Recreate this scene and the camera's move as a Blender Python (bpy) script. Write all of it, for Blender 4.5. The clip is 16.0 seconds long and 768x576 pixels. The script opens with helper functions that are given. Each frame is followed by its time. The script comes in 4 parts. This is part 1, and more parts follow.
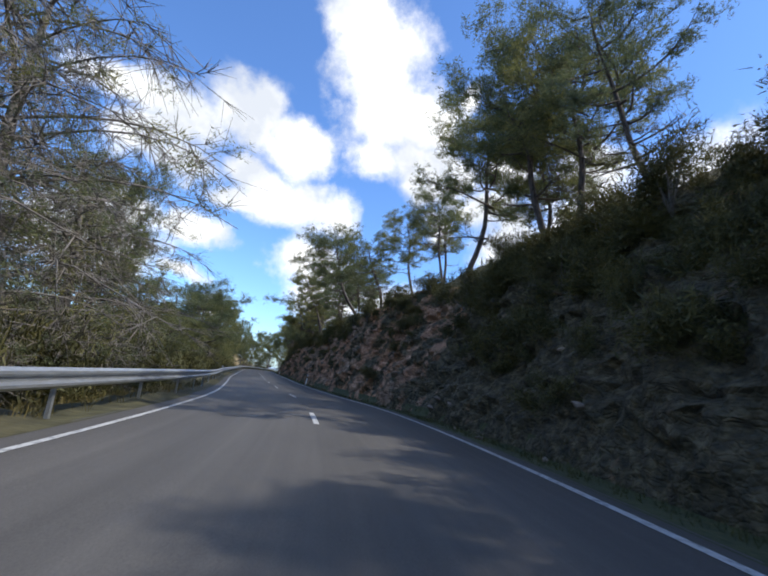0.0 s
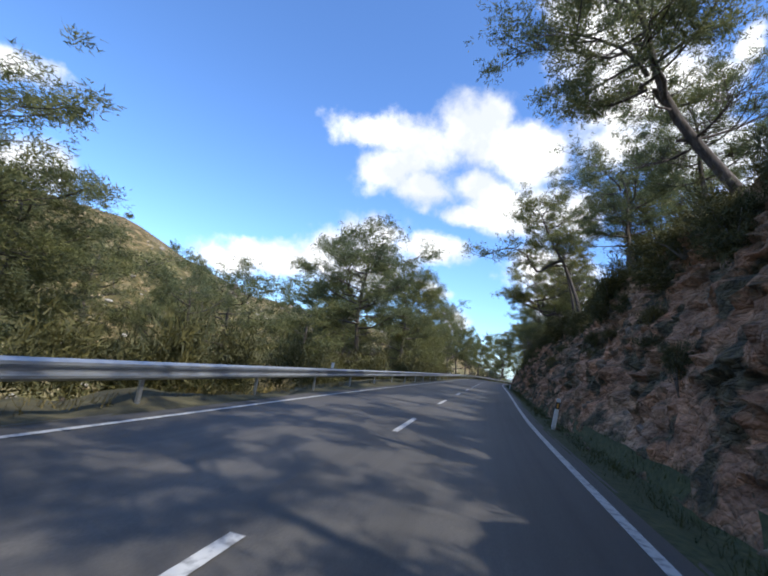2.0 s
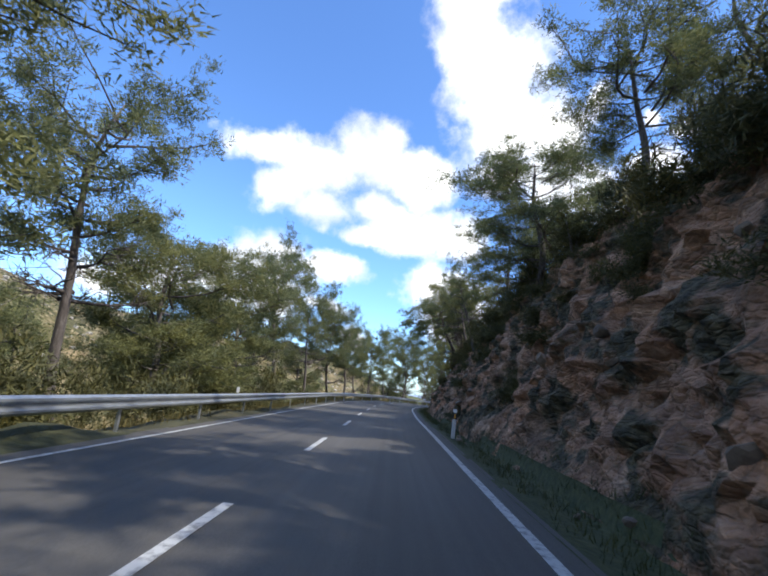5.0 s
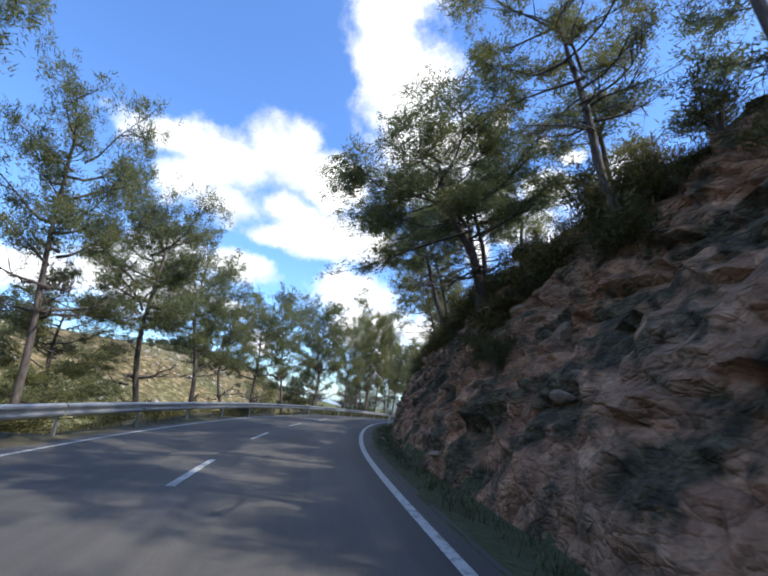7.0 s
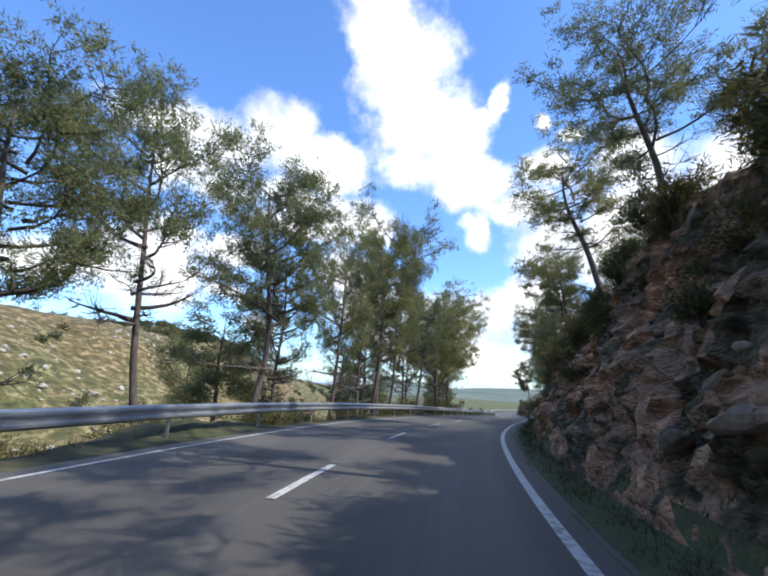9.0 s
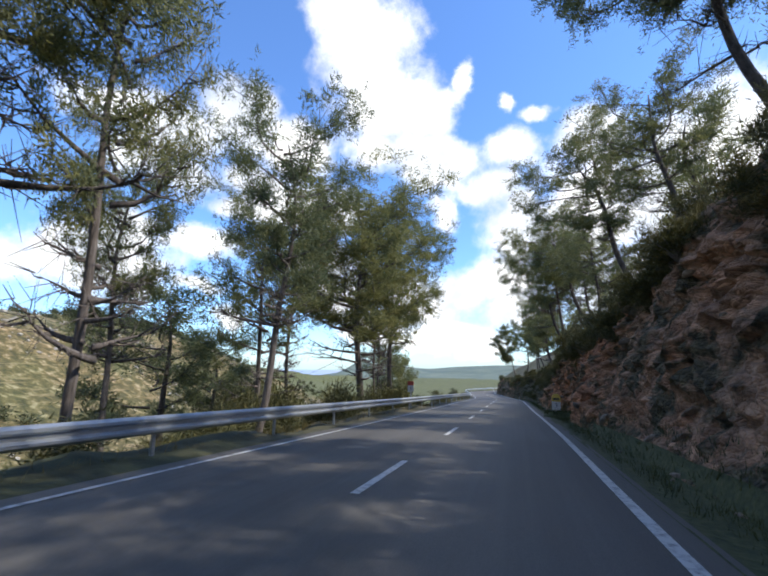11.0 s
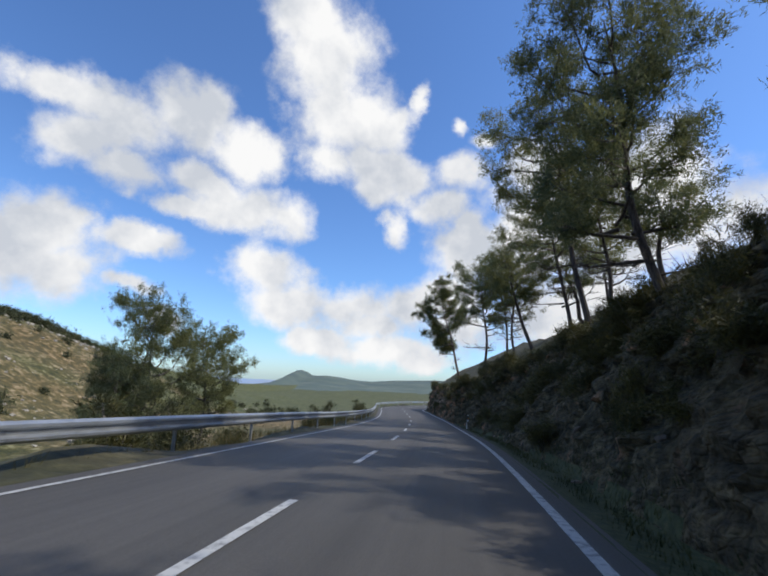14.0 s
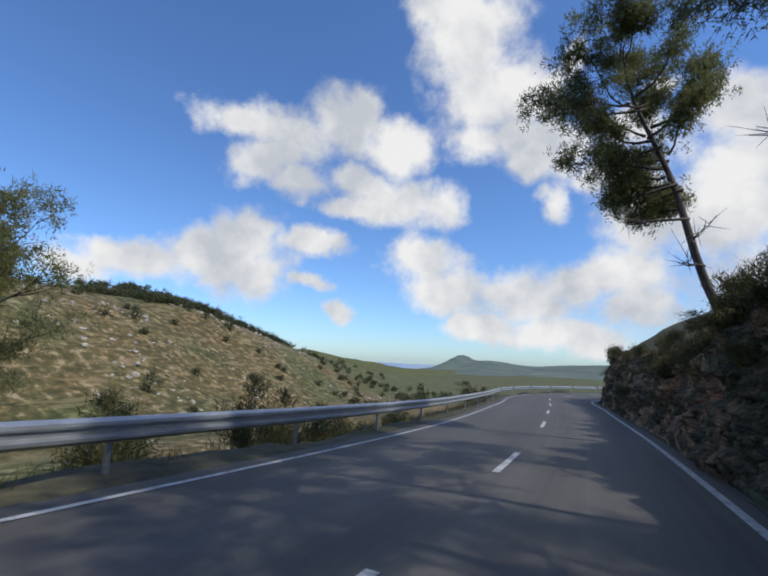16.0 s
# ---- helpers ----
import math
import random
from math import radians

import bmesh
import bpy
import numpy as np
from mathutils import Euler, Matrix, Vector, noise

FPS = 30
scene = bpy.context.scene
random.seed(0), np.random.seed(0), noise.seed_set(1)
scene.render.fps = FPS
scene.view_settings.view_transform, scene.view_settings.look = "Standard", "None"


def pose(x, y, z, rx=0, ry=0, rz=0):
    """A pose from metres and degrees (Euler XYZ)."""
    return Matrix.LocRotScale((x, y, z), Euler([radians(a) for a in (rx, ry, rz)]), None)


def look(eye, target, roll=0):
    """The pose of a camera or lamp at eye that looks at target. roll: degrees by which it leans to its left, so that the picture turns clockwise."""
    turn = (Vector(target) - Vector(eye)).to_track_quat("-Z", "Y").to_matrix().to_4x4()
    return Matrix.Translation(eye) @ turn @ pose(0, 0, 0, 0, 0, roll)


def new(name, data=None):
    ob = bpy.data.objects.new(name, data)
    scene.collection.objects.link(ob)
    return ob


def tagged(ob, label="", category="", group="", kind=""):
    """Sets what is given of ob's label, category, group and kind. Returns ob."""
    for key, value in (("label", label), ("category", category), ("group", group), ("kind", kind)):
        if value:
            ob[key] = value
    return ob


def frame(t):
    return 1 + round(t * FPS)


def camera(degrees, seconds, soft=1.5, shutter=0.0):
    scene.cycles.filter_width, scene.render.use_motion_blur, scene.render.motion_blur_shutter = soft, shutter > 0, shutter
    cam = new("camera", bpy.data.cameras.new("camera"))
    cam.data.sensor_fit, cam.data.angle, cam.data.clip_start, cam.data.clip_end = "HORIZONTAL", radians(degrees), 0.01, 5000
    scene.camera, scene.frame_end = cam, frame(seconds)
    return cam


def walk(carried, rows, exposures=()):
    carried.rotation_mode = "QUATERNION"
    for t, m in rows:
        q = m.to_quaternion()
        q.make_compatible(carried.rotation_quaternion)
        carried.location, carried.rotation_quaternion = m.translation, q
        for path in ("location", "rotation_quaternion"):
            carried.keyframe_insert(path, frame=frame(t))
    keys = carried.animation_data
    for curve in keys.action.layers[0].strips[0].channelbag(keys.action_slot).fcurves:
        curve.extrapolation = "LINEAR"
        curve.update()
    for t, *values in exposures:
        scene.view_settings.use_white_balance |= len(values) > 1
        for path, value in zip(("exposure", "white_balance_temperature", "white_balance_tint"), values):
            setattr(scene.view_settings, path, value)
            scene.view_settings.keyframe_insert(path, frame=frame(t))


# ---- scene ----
cam = camera(82.69, 16.0, soft=2.0, shutter=0.05)
PATH = [
    (0, (-0.615, 0.401, -0.095), (-0.776, 2.356, 0.300), 6.68),
    (0.5, (-1.411, 7.157, -0.007), (-1.976, 9.045, 0.335), 8.30),
    (1, (-2.812, 14.415, -0.049), (-3.717, 16.172, 0.255), 9.47),
    (1.5, (-4.891, 21.596, -0.153), (-5.957, 23.262, 0.150), 8.62),
    (2, (-7.360, 28.680, -0.269), (-8.508, 30.290, 0.035), 8.54),
    (2.5, (-10.055, 35.671, -0.366), (-11.208, 37.275, -0.051), 8.59),
    (3, (-12.719, 42.695, -0.434), (-13.805, 44.338, -0.084), 7.08),
    (3.5, (-15.314, 49.753, -0.482), (-16.319, 51.438, -0.096), 6.45),
    (4, (-17.871, 56.822, -0.522), (-18.806, 58.545, -0.124), 6.92),
    (4.5, (-20.416, 63.889, -0.569), (-21.276, 65.646, -0.152), 6.50),
    (5, (-22.961, 70.947, -0.626), (-23.707, 72.749, -0.182), 5.84),
    (5.5, (-25.522, 77.994, -0.689), (-26.139, 79.837, -0.218), 5.04),
    (6, (-28.101, 85.031, -0.750), (-28.599, 86.903, -0.255), 4.27),
    (6.5, (-30.667, 92.070, -0.806), (-31.083, 93.958, -0.296), 3.72),
    (7, (-33.152, 99.144, -0.855), (-33.502, 101.050, -0.358), 4.76),
    (7.5, (-35.450, 106.293, -0.900), (-35.778, 108.207, -0.423), 5.44),
    (8, (-37.415, 113.537, -0.945), (-37.773, 115.452, -0.495), 6.35),
    (8.5, (-38.881, 120.886, -0.998), (-39.235, 122.805, -0.560), 5.28),
    (9, (-39.734, 128.328, -1.081), (-40.081, 130.252, -0.661), 3.70),
    (9.5, (-39.960, 135.819, -1.214), (-40.301, 137.749, -0.813), 1.97),
    (10, (-39.618, 143.319, -1.404), (-39.953, 145.253, -1.022), 0.40),
    (10.5, (-38.808, 150.804, -1.652), (-39.140, 152.742, -1.282), -0.65),
    (11, (-37.669, 158.273, -1.944), (-37.886, 160.229, -1.590), 0.59),
    (11.5, (-36.349, 165.726, -2.267), (-36.391, 167.689, -1.890), 3.18),
    (12, (-34.946, 173.167, -2.614), (-34.876, 175.127, -2.221), 3.07),
    (12.5, (-33.613, 180.602, -2.986), (-33.519, 182.562, -2.603), 2.45),
    (13, (-32.325, 188.024, -3.374), (-32.217, 189.984, -2.994), 2.26),
    (13.5, (-31.184, 195.426, -3.755), (-31.105, 197.383, -3.351), 2.77),
    (14, (-30.051, 202.791, -4.110), (-30.026, 204.746, -3.694), 2.72),
    (14.5, (-29.090, 210.099, -4.461), (-29.233, 212.050, -4.045), 2.75),
    (15, (-28.104, 217.339, -4.801), (-28.485, 219.263, -4.410), 2.75),
    (15.5, (-27.064, 224.642, -5.139), (-27.654, 226.523, -4.810), 3.84),
    (16, (-26.113, 232.140, -5.489), (-26.789, 233.996, -5.168), 2.47),
]
walk(cam, [(t, look(eye, target, roll)) for t, eye, target, roll in PATH], [(0, 0.15), (2.5, 0.35), (4, 0.5), (8, 0.5), (10.5, 0.42), (12.5, 0.14), (14, -0.33), (16, -0.48)]
)


# ---- world, sun ----
def sky_world():
    w = bpy.data.worlds.new("sky")
    scene.world = w
    w.use_nodes = True
    nt = w.node_tree
    N, L = nt.nodes, nt.links
    N.clear()

    def put(kind, op=None):
        n = N.new(kind)
        if op:
            n.operation = op
        return n

    def m(op, a, b=None, c=None):
        n = put("ShaderNodeMath", op)
        for i, v in enumerate((a, b, c)):
            if v is None:
                continue
            if isinstance(v, (int, float)):
                n.inputs[i].default_value = v
            else:
                L.new(v, n.inputs[i])
        return n.outputs[0]

    tc = put("ShaderNodeTexCoord")
    sky = put("ShaderNodeTexSky")
    sky.sky_type, sky.sun_disc = "NISHITA", False
    sky.sun_elevation, sky.sun_rotation = radians(SUN_UP), radians(SUN_TURN)
    sky.air_density, sky.dust_density, sky.ozone_density = 1.0, 0.4, 2.2
    # direction bent by fine noise, so that the edges of the clouds fray
    na = put("ShaderNodeTexNoise")
    na.inputs["Scale"].default_value, na.inputs["Detail"].default_value, na.inputs["Roughness"].default_value = 5.5, 8.0, 0.62
    L.new(tc.outputs["Generated"], na.inputs["Vector"])
    sub = put("ShaderNodeVectorMath", "SUBTRACT")
    L.new(na.outputs["Color"], sub.inputs[0])
    sub.inputs[1].default_value = (0.5, 0.5, 0.5)
    mad = put("ShaderNodeVectorMath", "MULTIPLY_ADD")
    L.new(sub.outputs[0], mad.inputs[0])
    mad.inputs[1].default_value = (0.12, 0.12, 0.1)
    L.new(tc.outputs["Generated"], mad.inputs[2])
    sep = put("ShaderNodeSeparateXYZ")
    L.new(mad.outputs[0], sep.inputs[0])
    az = m("ARCTAN2", m("MULTIPLY", sep.outputs[0], -1.0), sep.outputs[1])
    flat = m("SQRT", m("ADD", m("MULTIPLY", sep.outputs[0], sep.outputs[0]), m("MULTIPLY", sep.outputs[1], sep.outputs[1])))
    el = m("ARCTAN2", sep.outputs[2], flat)
    comb = put("ShaderNodeCombineXYZ")
    L.new(m("MULTIPLY", az, 57.2958), comb.inputs[0])
    L.new(m("MULTIPLY", el, 57.2958), comb.inputs[1])
    total = None
    for group in (CLOUD_BIG, CLOUD_MID, CLOUD_ARM, CLOUD_FLAT, CLOUD_LOW, CLOUD_EAST):
        for a, e, ra, re in group:
            d = put("ShaderNodeVectorMath", "SUBTRACT")
            L.new(comb.outputs[0], d.inputs[0])
            d.inputs[1].default_value = (a, e, 0)
            k = put("ShaderNodeVectorMath", "MULTIPLY")
            L.new(d.outputs[0], k.inputs[0])
            k.inputs[1].default_value = (0.69 / ra, 0.69 / re, 0)
            q = put("ShaderNodeVectorMath", "LENGTH")
            L.new(k.outputs[0], q.inputs[0])
            v = m("SUBTRACT", 1.0, q.outputs["Value"])
            total = v if total is None else m("SMOOTH_MAX", total, v, 0.18)
    # far from the named clouds a broken layer goes on all round
    nb = put("ShaderNodeTexNoise")
    nb.inputs["Scale"].default_value, nb.inputs["Detail"].default_value = 3.2, 6.0
    L.new(tc.outputs["Generated"], nb.inputs["Vector"])
    behind = put("ShaderNodeMapRange")
    L.new(sep.outputs[1], behind.inputs[0])
    behind.inputs[1].default_value, behind.inputs[2].default_value = 0.1, -0.3
    rest = m("SUBTRACT", m("MULTIPLY", m("SUBTRACT", nb.outputs["Fac"], 0.5), 4.0), m("MULTIPLY", m("SUBTRACT", 1.0, behind.outputs[0]), 6.0))
    total = m("MAXIMUM", total, rest)
    nd = put("ShaderNodeTexNoise")
    nd.inputs["Scale"].default_value, nd.inputs["Detail"].default_value, nd.inputs["Roughness"].default_value = 7.0, 8.0, 0.6
    L.new(tc.outputs["Generated"], nd.inputs["Vector"])
    near = m("MINIMUM", m("MAXIMUM", m("ADD", total, 0.55), 0.0), 0.6)
    total = m("ADD", total, m("MULTIPLY", m("MULTIPLY", m("SUBTRACT", nd.outputs["Fac"], 0.5), near), 3.4))
    mask = put("ShaderNodeMapRange")
    mask.interpolation_type = "SMOOTHSTEP"
    L.new(total, mask.inputs[0])
    mask.inputs[1].default_value, mask.inputs[2].default_value = -0.06, 0.62
    # thick parts of a cloud are greyer below
    nc = put("ShaderNodeTexNoise")
    nc.inputs["Scale"].default_value, nc.inputs["Detail"].default_value, nc.inputs["Roughness"].default_value = 6.0, 5.0, 0.55
    L.new(tc.outputs["Generated"], nc.inputs["Vector"])
    ramp = put("ShaderNodeValToRGB")
    L.new(nc.outputs["Fac"], ramp.inputs[0])
    ramp.color_ramp.elements[0].position, ramp.color_ramp.elements[0].color = 0.38, (0.62, 0.66, 0.73, 1)
    ramp.color_ramp.elements[1].position, ramp.color_ramp.elements[1].color = 0.6, (1.0, 1.0, 1.0, 1)
    bg, bc, mix, out = put("ShaderNodeBackground"), put("ShaderNodeBackground"), put("ShaderNodeMixShader"), put("ShaderNodeOutputWorld")
    tint = put("ShaderNodeMix")
    tint.data_type, tint.blend_type = "RGBA", "MULTIPLY"
    tint.inputs["Factor"].default_value = 1.0
    L.new(sky.outputs[0], tint.inputs["A"])
    tint.inputs["B"].default_value = SKY_TINT
    L.new(tint.outputs["Result"], bg.inputs[0])
    bg.inputs[1].default_value = SKY
    L.new(ramp.outputs[0], bc.inputs[0])
    bc.inputs[1].default_value = CLOUD
    L.new(mask.outputs[0], mix.inputs[0])
    L.new(bg.outputs[0], mix.inputs[1])
    L.new(bc.outputs[0], mix.inputs[2])
    L.new(mix.outputs[0], out.inputs[0])


SUN_UP, SUN_AZ = 48.0, -95.0        # degrees over the horizon; turn to the left from +y
SUN_TURN = -SUN_AZ
SKY, CLOUD, SKY_TINT = 0.19, 1.2, (0.69, 0.94, 1.28, 1)
# clouds: turn to the left from +y, height over the horizon, half width, half height, all in degrees
CLOUD_BIG = [(11.8, 43.5, 5.8, 3.9), (12.0, 47, 6.0, 4), (9.3, 39, 6.8, 5.2), (7.5, 33.3, 6.5, 5.2), (8.6, 27.7, 3.9, 2.6), (3.4, 28, 3.2, 2.6), (1.5, 33, 5.0, 4.2), (-2.4, 33.6, 3.2, 1.7), (-5.2, 35.6, 1.3, 2.2)]
CLOUD_MID = [(0.5, 27, 4.5, 3.1), (-4.4, 25.4, 3.9, 2.6), (-10.6, 26.3, 3.9, 2.3), (-8, 22.4, 3.2, 2.6), (-12.1, 19.6, 3.2, 2.2), (-2, 19.7, 1.9, 1.9), (-10.1, 31.9, 1.2, 1.0), (-14.5, 30.5, 2.2, 0.9), (-11.5, 16.2, 2.6, 3.2)]
CLOUD_ARM = [(41.2, 28.2, 4, 1.8), (37, 28, 4.5, 2.6), (33.2, 26.5, 6.1, 3.9), (37.5, 23.9, 4.5, 2.9), (33.4, 22.2, 5.2, 2.3), (27.2, 29.4, 4.8, 3.5), (24.4, 30.7, 2.9, 2.9), (18.8, 27, 3.9, 3.2), (23.1, 22.6, 4.5, 1.9)]
CLOUD_FLAT = [(18.5, 20.3, 7.1, 2.5), (13.4, 20.1, 4.2, 2.9), (25.4, 18.9, 3.9, 1.2), (29.9, 14.2, 4, 1.4), (29.7, 9.4, 2.6, 1), (78, 13.4, 4, 2.4), (80.3, 22.5, 3, 1.2), (25.8, 6.3, 1.7, 1.2)]
CLOUD_LOW = [(39, 13.4, 4.5, 3.9), (35.4, 10.3, 4.2, 2.9), (40.5, 10.7, 3.2, 3.2), (35.9, 15.5, 1.9, 1.3), (15, 12.8, 4.5, 3.1), (11.5, 9.1, 5.2, 2.6), (5.2, 9, 5.8, 2.7), (1.4, 6.7, 3.9, 1.6), (8, 4.6, 3.9, 1.6), (-1, 3.6, 5.8, 1.4), (-6.1, 2.7, 3.9, 1.3), (43.5, 12, 4, 3), (51, 10.5, 6, 1.8), (57, 8.6, 4, 1.8)]
CLOUD_EAST = [(-7.7, 10.5, 7.1, 2.9), (-4.5, 9.5, 3.9, 2.6), (-10.1, 7.6, 3.9, 2.6), (-18.2, 17.4, 9.7, 4.5), (-13.1, 17.2, 5.2, 3.2), (-20.6, 20.9, 5.8, 3.9), (-21.9, 25.7, 3.9, 3.9), (-4.7, 3.7, 5.2, 1.9), (0.2, 4, 5.2, 1.9), (-30, 20, 12, 7), (-25, 9, 9, 4)]
sky_world()
sun = new("sun", bpy.data.lights.new("sun", "SUN"))
sun.data.energy, sun.data.angle, sun.data.color = 4.0, radians(0.53), (1.0, 0.95, 0.86)
sun.matrix_world = look((0, 0, 0), (math.sin(radians(SUN_AZ)) * math.cos(radians(SUN_UP)), -math.cos(radians(SUN_AZ)) * math.cos(radians(SUN_UP)), -math.sin(radians(SUN_UP))))


# ---- materials ----
def material(name, rough=0.8, metal=0.0):
    mt = bpy.data.materials.new(name)
    mt.use_nodes = True
    b = mt.node_tree.nodes["Principled BSDF"]
    b.inputs["Roughness"].default_value, b.inputs["Metallic"].default_value = rough, metal
    return mt, mt.node_tree, b


def grain(nt, scale, detail=6.0, rough=0.6, stretch=None, own=False):
    n = nt.nodes.new("ShaderNodeTexNoise")
    n.inputs["Scale"].default_value, n.inputs["Detail"].default_value, n.inputs["Roughness"].default_value = scale, detail, rough
    tc = nt.nodes.new("ShaderNodeTexCoord" if own else "ShaderNodeNewGeometry")
    src = tc.outputs["Object" if own else "Position"]
    if stretch:
        mp = nt.nodes.new("ShaderNodeMapping")
        mp.inputs["Scale"].default_value = stretch
        nt.links.new(src, mp.inputs["Vector"])
        src = mp.outputs[0]
    nt.links.new(src, n.inputs["Vector"])
    return n.outputs["Fac"]


def ramp(nt, fac, stops):
    r = nt.nodes.new("ShaderNodeValToRGB")
    el = r.color_ramp.elements
    while len(el) < len(stops):
        el.new(0.5)
    for e, (p, c) in zip(el, stops):
        e.position, e.color = p, (*c, 1)
    nt.links.new(fac, r.inputs[0])
    return r.outputs[0]


def mixed(nt, a, b, fac, blend="MIX"):
    n = nt.nodes.new("ShaderNodeMix")
    n.data_type, n.blend_type = "RGBA", blend
    for v, s in ((fac, n.inputs["Factor"]), (a, n.inputs["A"]), (b, n.inputs["B"])):
        if isinstance(v, (int, float, tuple)):
            s.default_value = v
        else:
            nt.links.new(v, s)
    return n.outputs["Result"]


def bumped(nt, b, fac, strength, dist):
    n = nt.nodes.new("ShaderNodeBump")
    n.inputs["Strength"].default_value, n.inputs["Distance"].default_value = strength, dist
    nt.links.new(fac, n.inputs["Height"])
    nt.links.new(n.outputs[0], b.inputs["Normal"])


def simple(name, stops, scale, rough=0.8, metal=0.0, bump=0.3, dist=0.02, stretch=None, big=None, own=False, vary=0.0):
    """Grain from a ramp of colours, larger stains over it, fine relief, and a shift from thing to thing."""
    mt, nt, b = material(name, rough, metal)
    g = grain(nt, scale, stretch=stretch, own=own)
    col = ramp(nt, g, stops)
    if big:
        col = mixed(nt, col, ramp(nt, grain(nt, big[0], 4.0), big[1]), 1.0, "MULTIPLY")
    if vary:
        oi = nt.nodes.new("ShaderNodeObjectInfo")
        col = mixed(nt, col, ramp(nt, oi.outputs["Random"], [(0.0, (1 - vary,) * 3), (1.0, (1.0,) * 3)]), 1.0, "MULTIPLY")
    nt.links.new(col, b.inputs["Base Color"])
    if bump:
        bumped(nt, b, g, bump, dist)
    return mt


def asphalt_material():
    """Grey asphalt: fine stones, lighter wheel tracks and dark seams that run along the lanes, patches."""
    mt, nt, b = material("asphalt", 0.72)
    g = grain(nt, 70, 4.0)
    col = ramp(nt, g, [(0.3, (0.066, 0.061, 0.054)), (0.7, (0.12, 0.11, 0.098))])
    uv = nt.nodes.new("ShaderNodeUVMap")
    for scale, lo, hi, stops in (((0.9, 0.012, 1), 0.35, 0.65, (0.78, 1.12)), ((7.0, 0.05, 1), 0.3, 0.7, (0.85, 1.06)), ((0.4, 0.14, 1), 0.4, 0.6, (0.86, 1.05))):
        mp = nt.nodes.new("ShaderNodeMapping")
        mp.inputs["Scale"].default_value = scale
        nt.links.new(uv.outputs[0], mp.inputs["Vector"])
        n = nt.nodes.new("ShaderNodeTexNoise")
        n.inputs["Scale"].default_value, n.inputs["Detail"].default_value = 1.0, 4.0
        nt.links.new(mp.outputs[0], n.inputs["Vector"])
        col = mixed(nt, col, ramp(nt, n.outputs["Fac"], [(lo, (stops[0],) * 3), (hi, (stops[1],) * 3)]), 1.0, "MULTIPLY")
    nt.links.new(col, b.inputs["Base Color"])
    bumped(nt, b, g, 0.3, 0.008)
    return mt


ASPHALT = asphalt_material()
PAINT = simple("road_paint", [(0.34, (0.2, 0.2, 0.2)), (0.52, (0.52, 0.52, 0.5))], 9, 0.6, bump=0.1)
STEEL = simple("galvanised_steel", [(0.3, (0.34, 0.36, 0.38)), (0.7, (0.5, 0.52, 0.54))], 3, 0.45, 0.75, bump=0.05, stretch=(1, 1, 6))
EARTH = simple("earth", [(0.25, (0.03, 0.027, 0.016)), (0.5, (0.075, 0.065, 0.036)), (0.75, (0.15, 0.125, 0.075))], 2.2, 0.95, bump=0.6, dist=0.1, big=(0.12, [(0.35, (0.55, 0.68, 0.4)), (0.65, (1, 0.95, 0.85))]))
VERGE = simple("verge_grass", [(0.3, (0.03, 0.04, 0.015)), (0.6, (0.075, 0.085, 0.03)), (0.8, (0.14, 0.12, 0.06))], 9, 0.95, bump=0.6, dist=0.05)
def scaled(nt, a, k, plus=0.0):
    n = nt.nodes.new("ShaderNodeMath")
    n.operation = "MULTIPLY_ADD"
    nt.links.new(a, n.inputs[0])
    n.inputs[1].default_value = k
    if isinstance(plus, float):
        n.inputs[2].default_value = plus
    else:
        nt.links.new(plus, n.inputs[2])
    return n.outputs[0]


def bedded(nt, across, up):
    """Places in the dipping beds of the rock, bent by noise: blocks longer along the bed than across it."""
    ge = nt.nodes.new("ShaderNodeNewGeometry")
    n = nt.nodes.new("ShaderNodeTexNoise")
    n.inputs["Scale"].default_value, n.inputs["Detail"].default_value = 1.6, 6.0
    nt.links.new(ge.outputs["Position"], n.inputs["Vector"])
    bend = nt.nodes.new("ShaderNodeVectorMath")
    bend.operation = "MULTIPLY_ADD"
    nt.links.new(n.outputs["Color"], bend.inputs[0])
    bend.inputs[1].default_value = (0.45, 0.45, 0.35)
    nt.links.new(ge.outputs["Position"], bend.inputs[2])
    mp = nt.nodes.new("ShaderNodeMapping")
    mp.inputs["Rotation"].default_value = (radians(-19), 0, 0)
    mp.inputs["Scale"].default_value = (across, across, up)
    nt.links.new(bend.outputs[0], mp.inputs["Vector"])
    return mp.outputs[0]


def blocks(nt, across, up, feature):
    v = nt.nodes.new("ShaderNodeTexVoronoi")
    v.feature = feature
    v.inputs["Scale"].default_value = 1.0
    nt.links.new(bedded(nt, across, up), v.inputs["Vector"])
    return v.outputs["Distance" if feature == "DISTANCE_TO_EDGE" else "Color"]


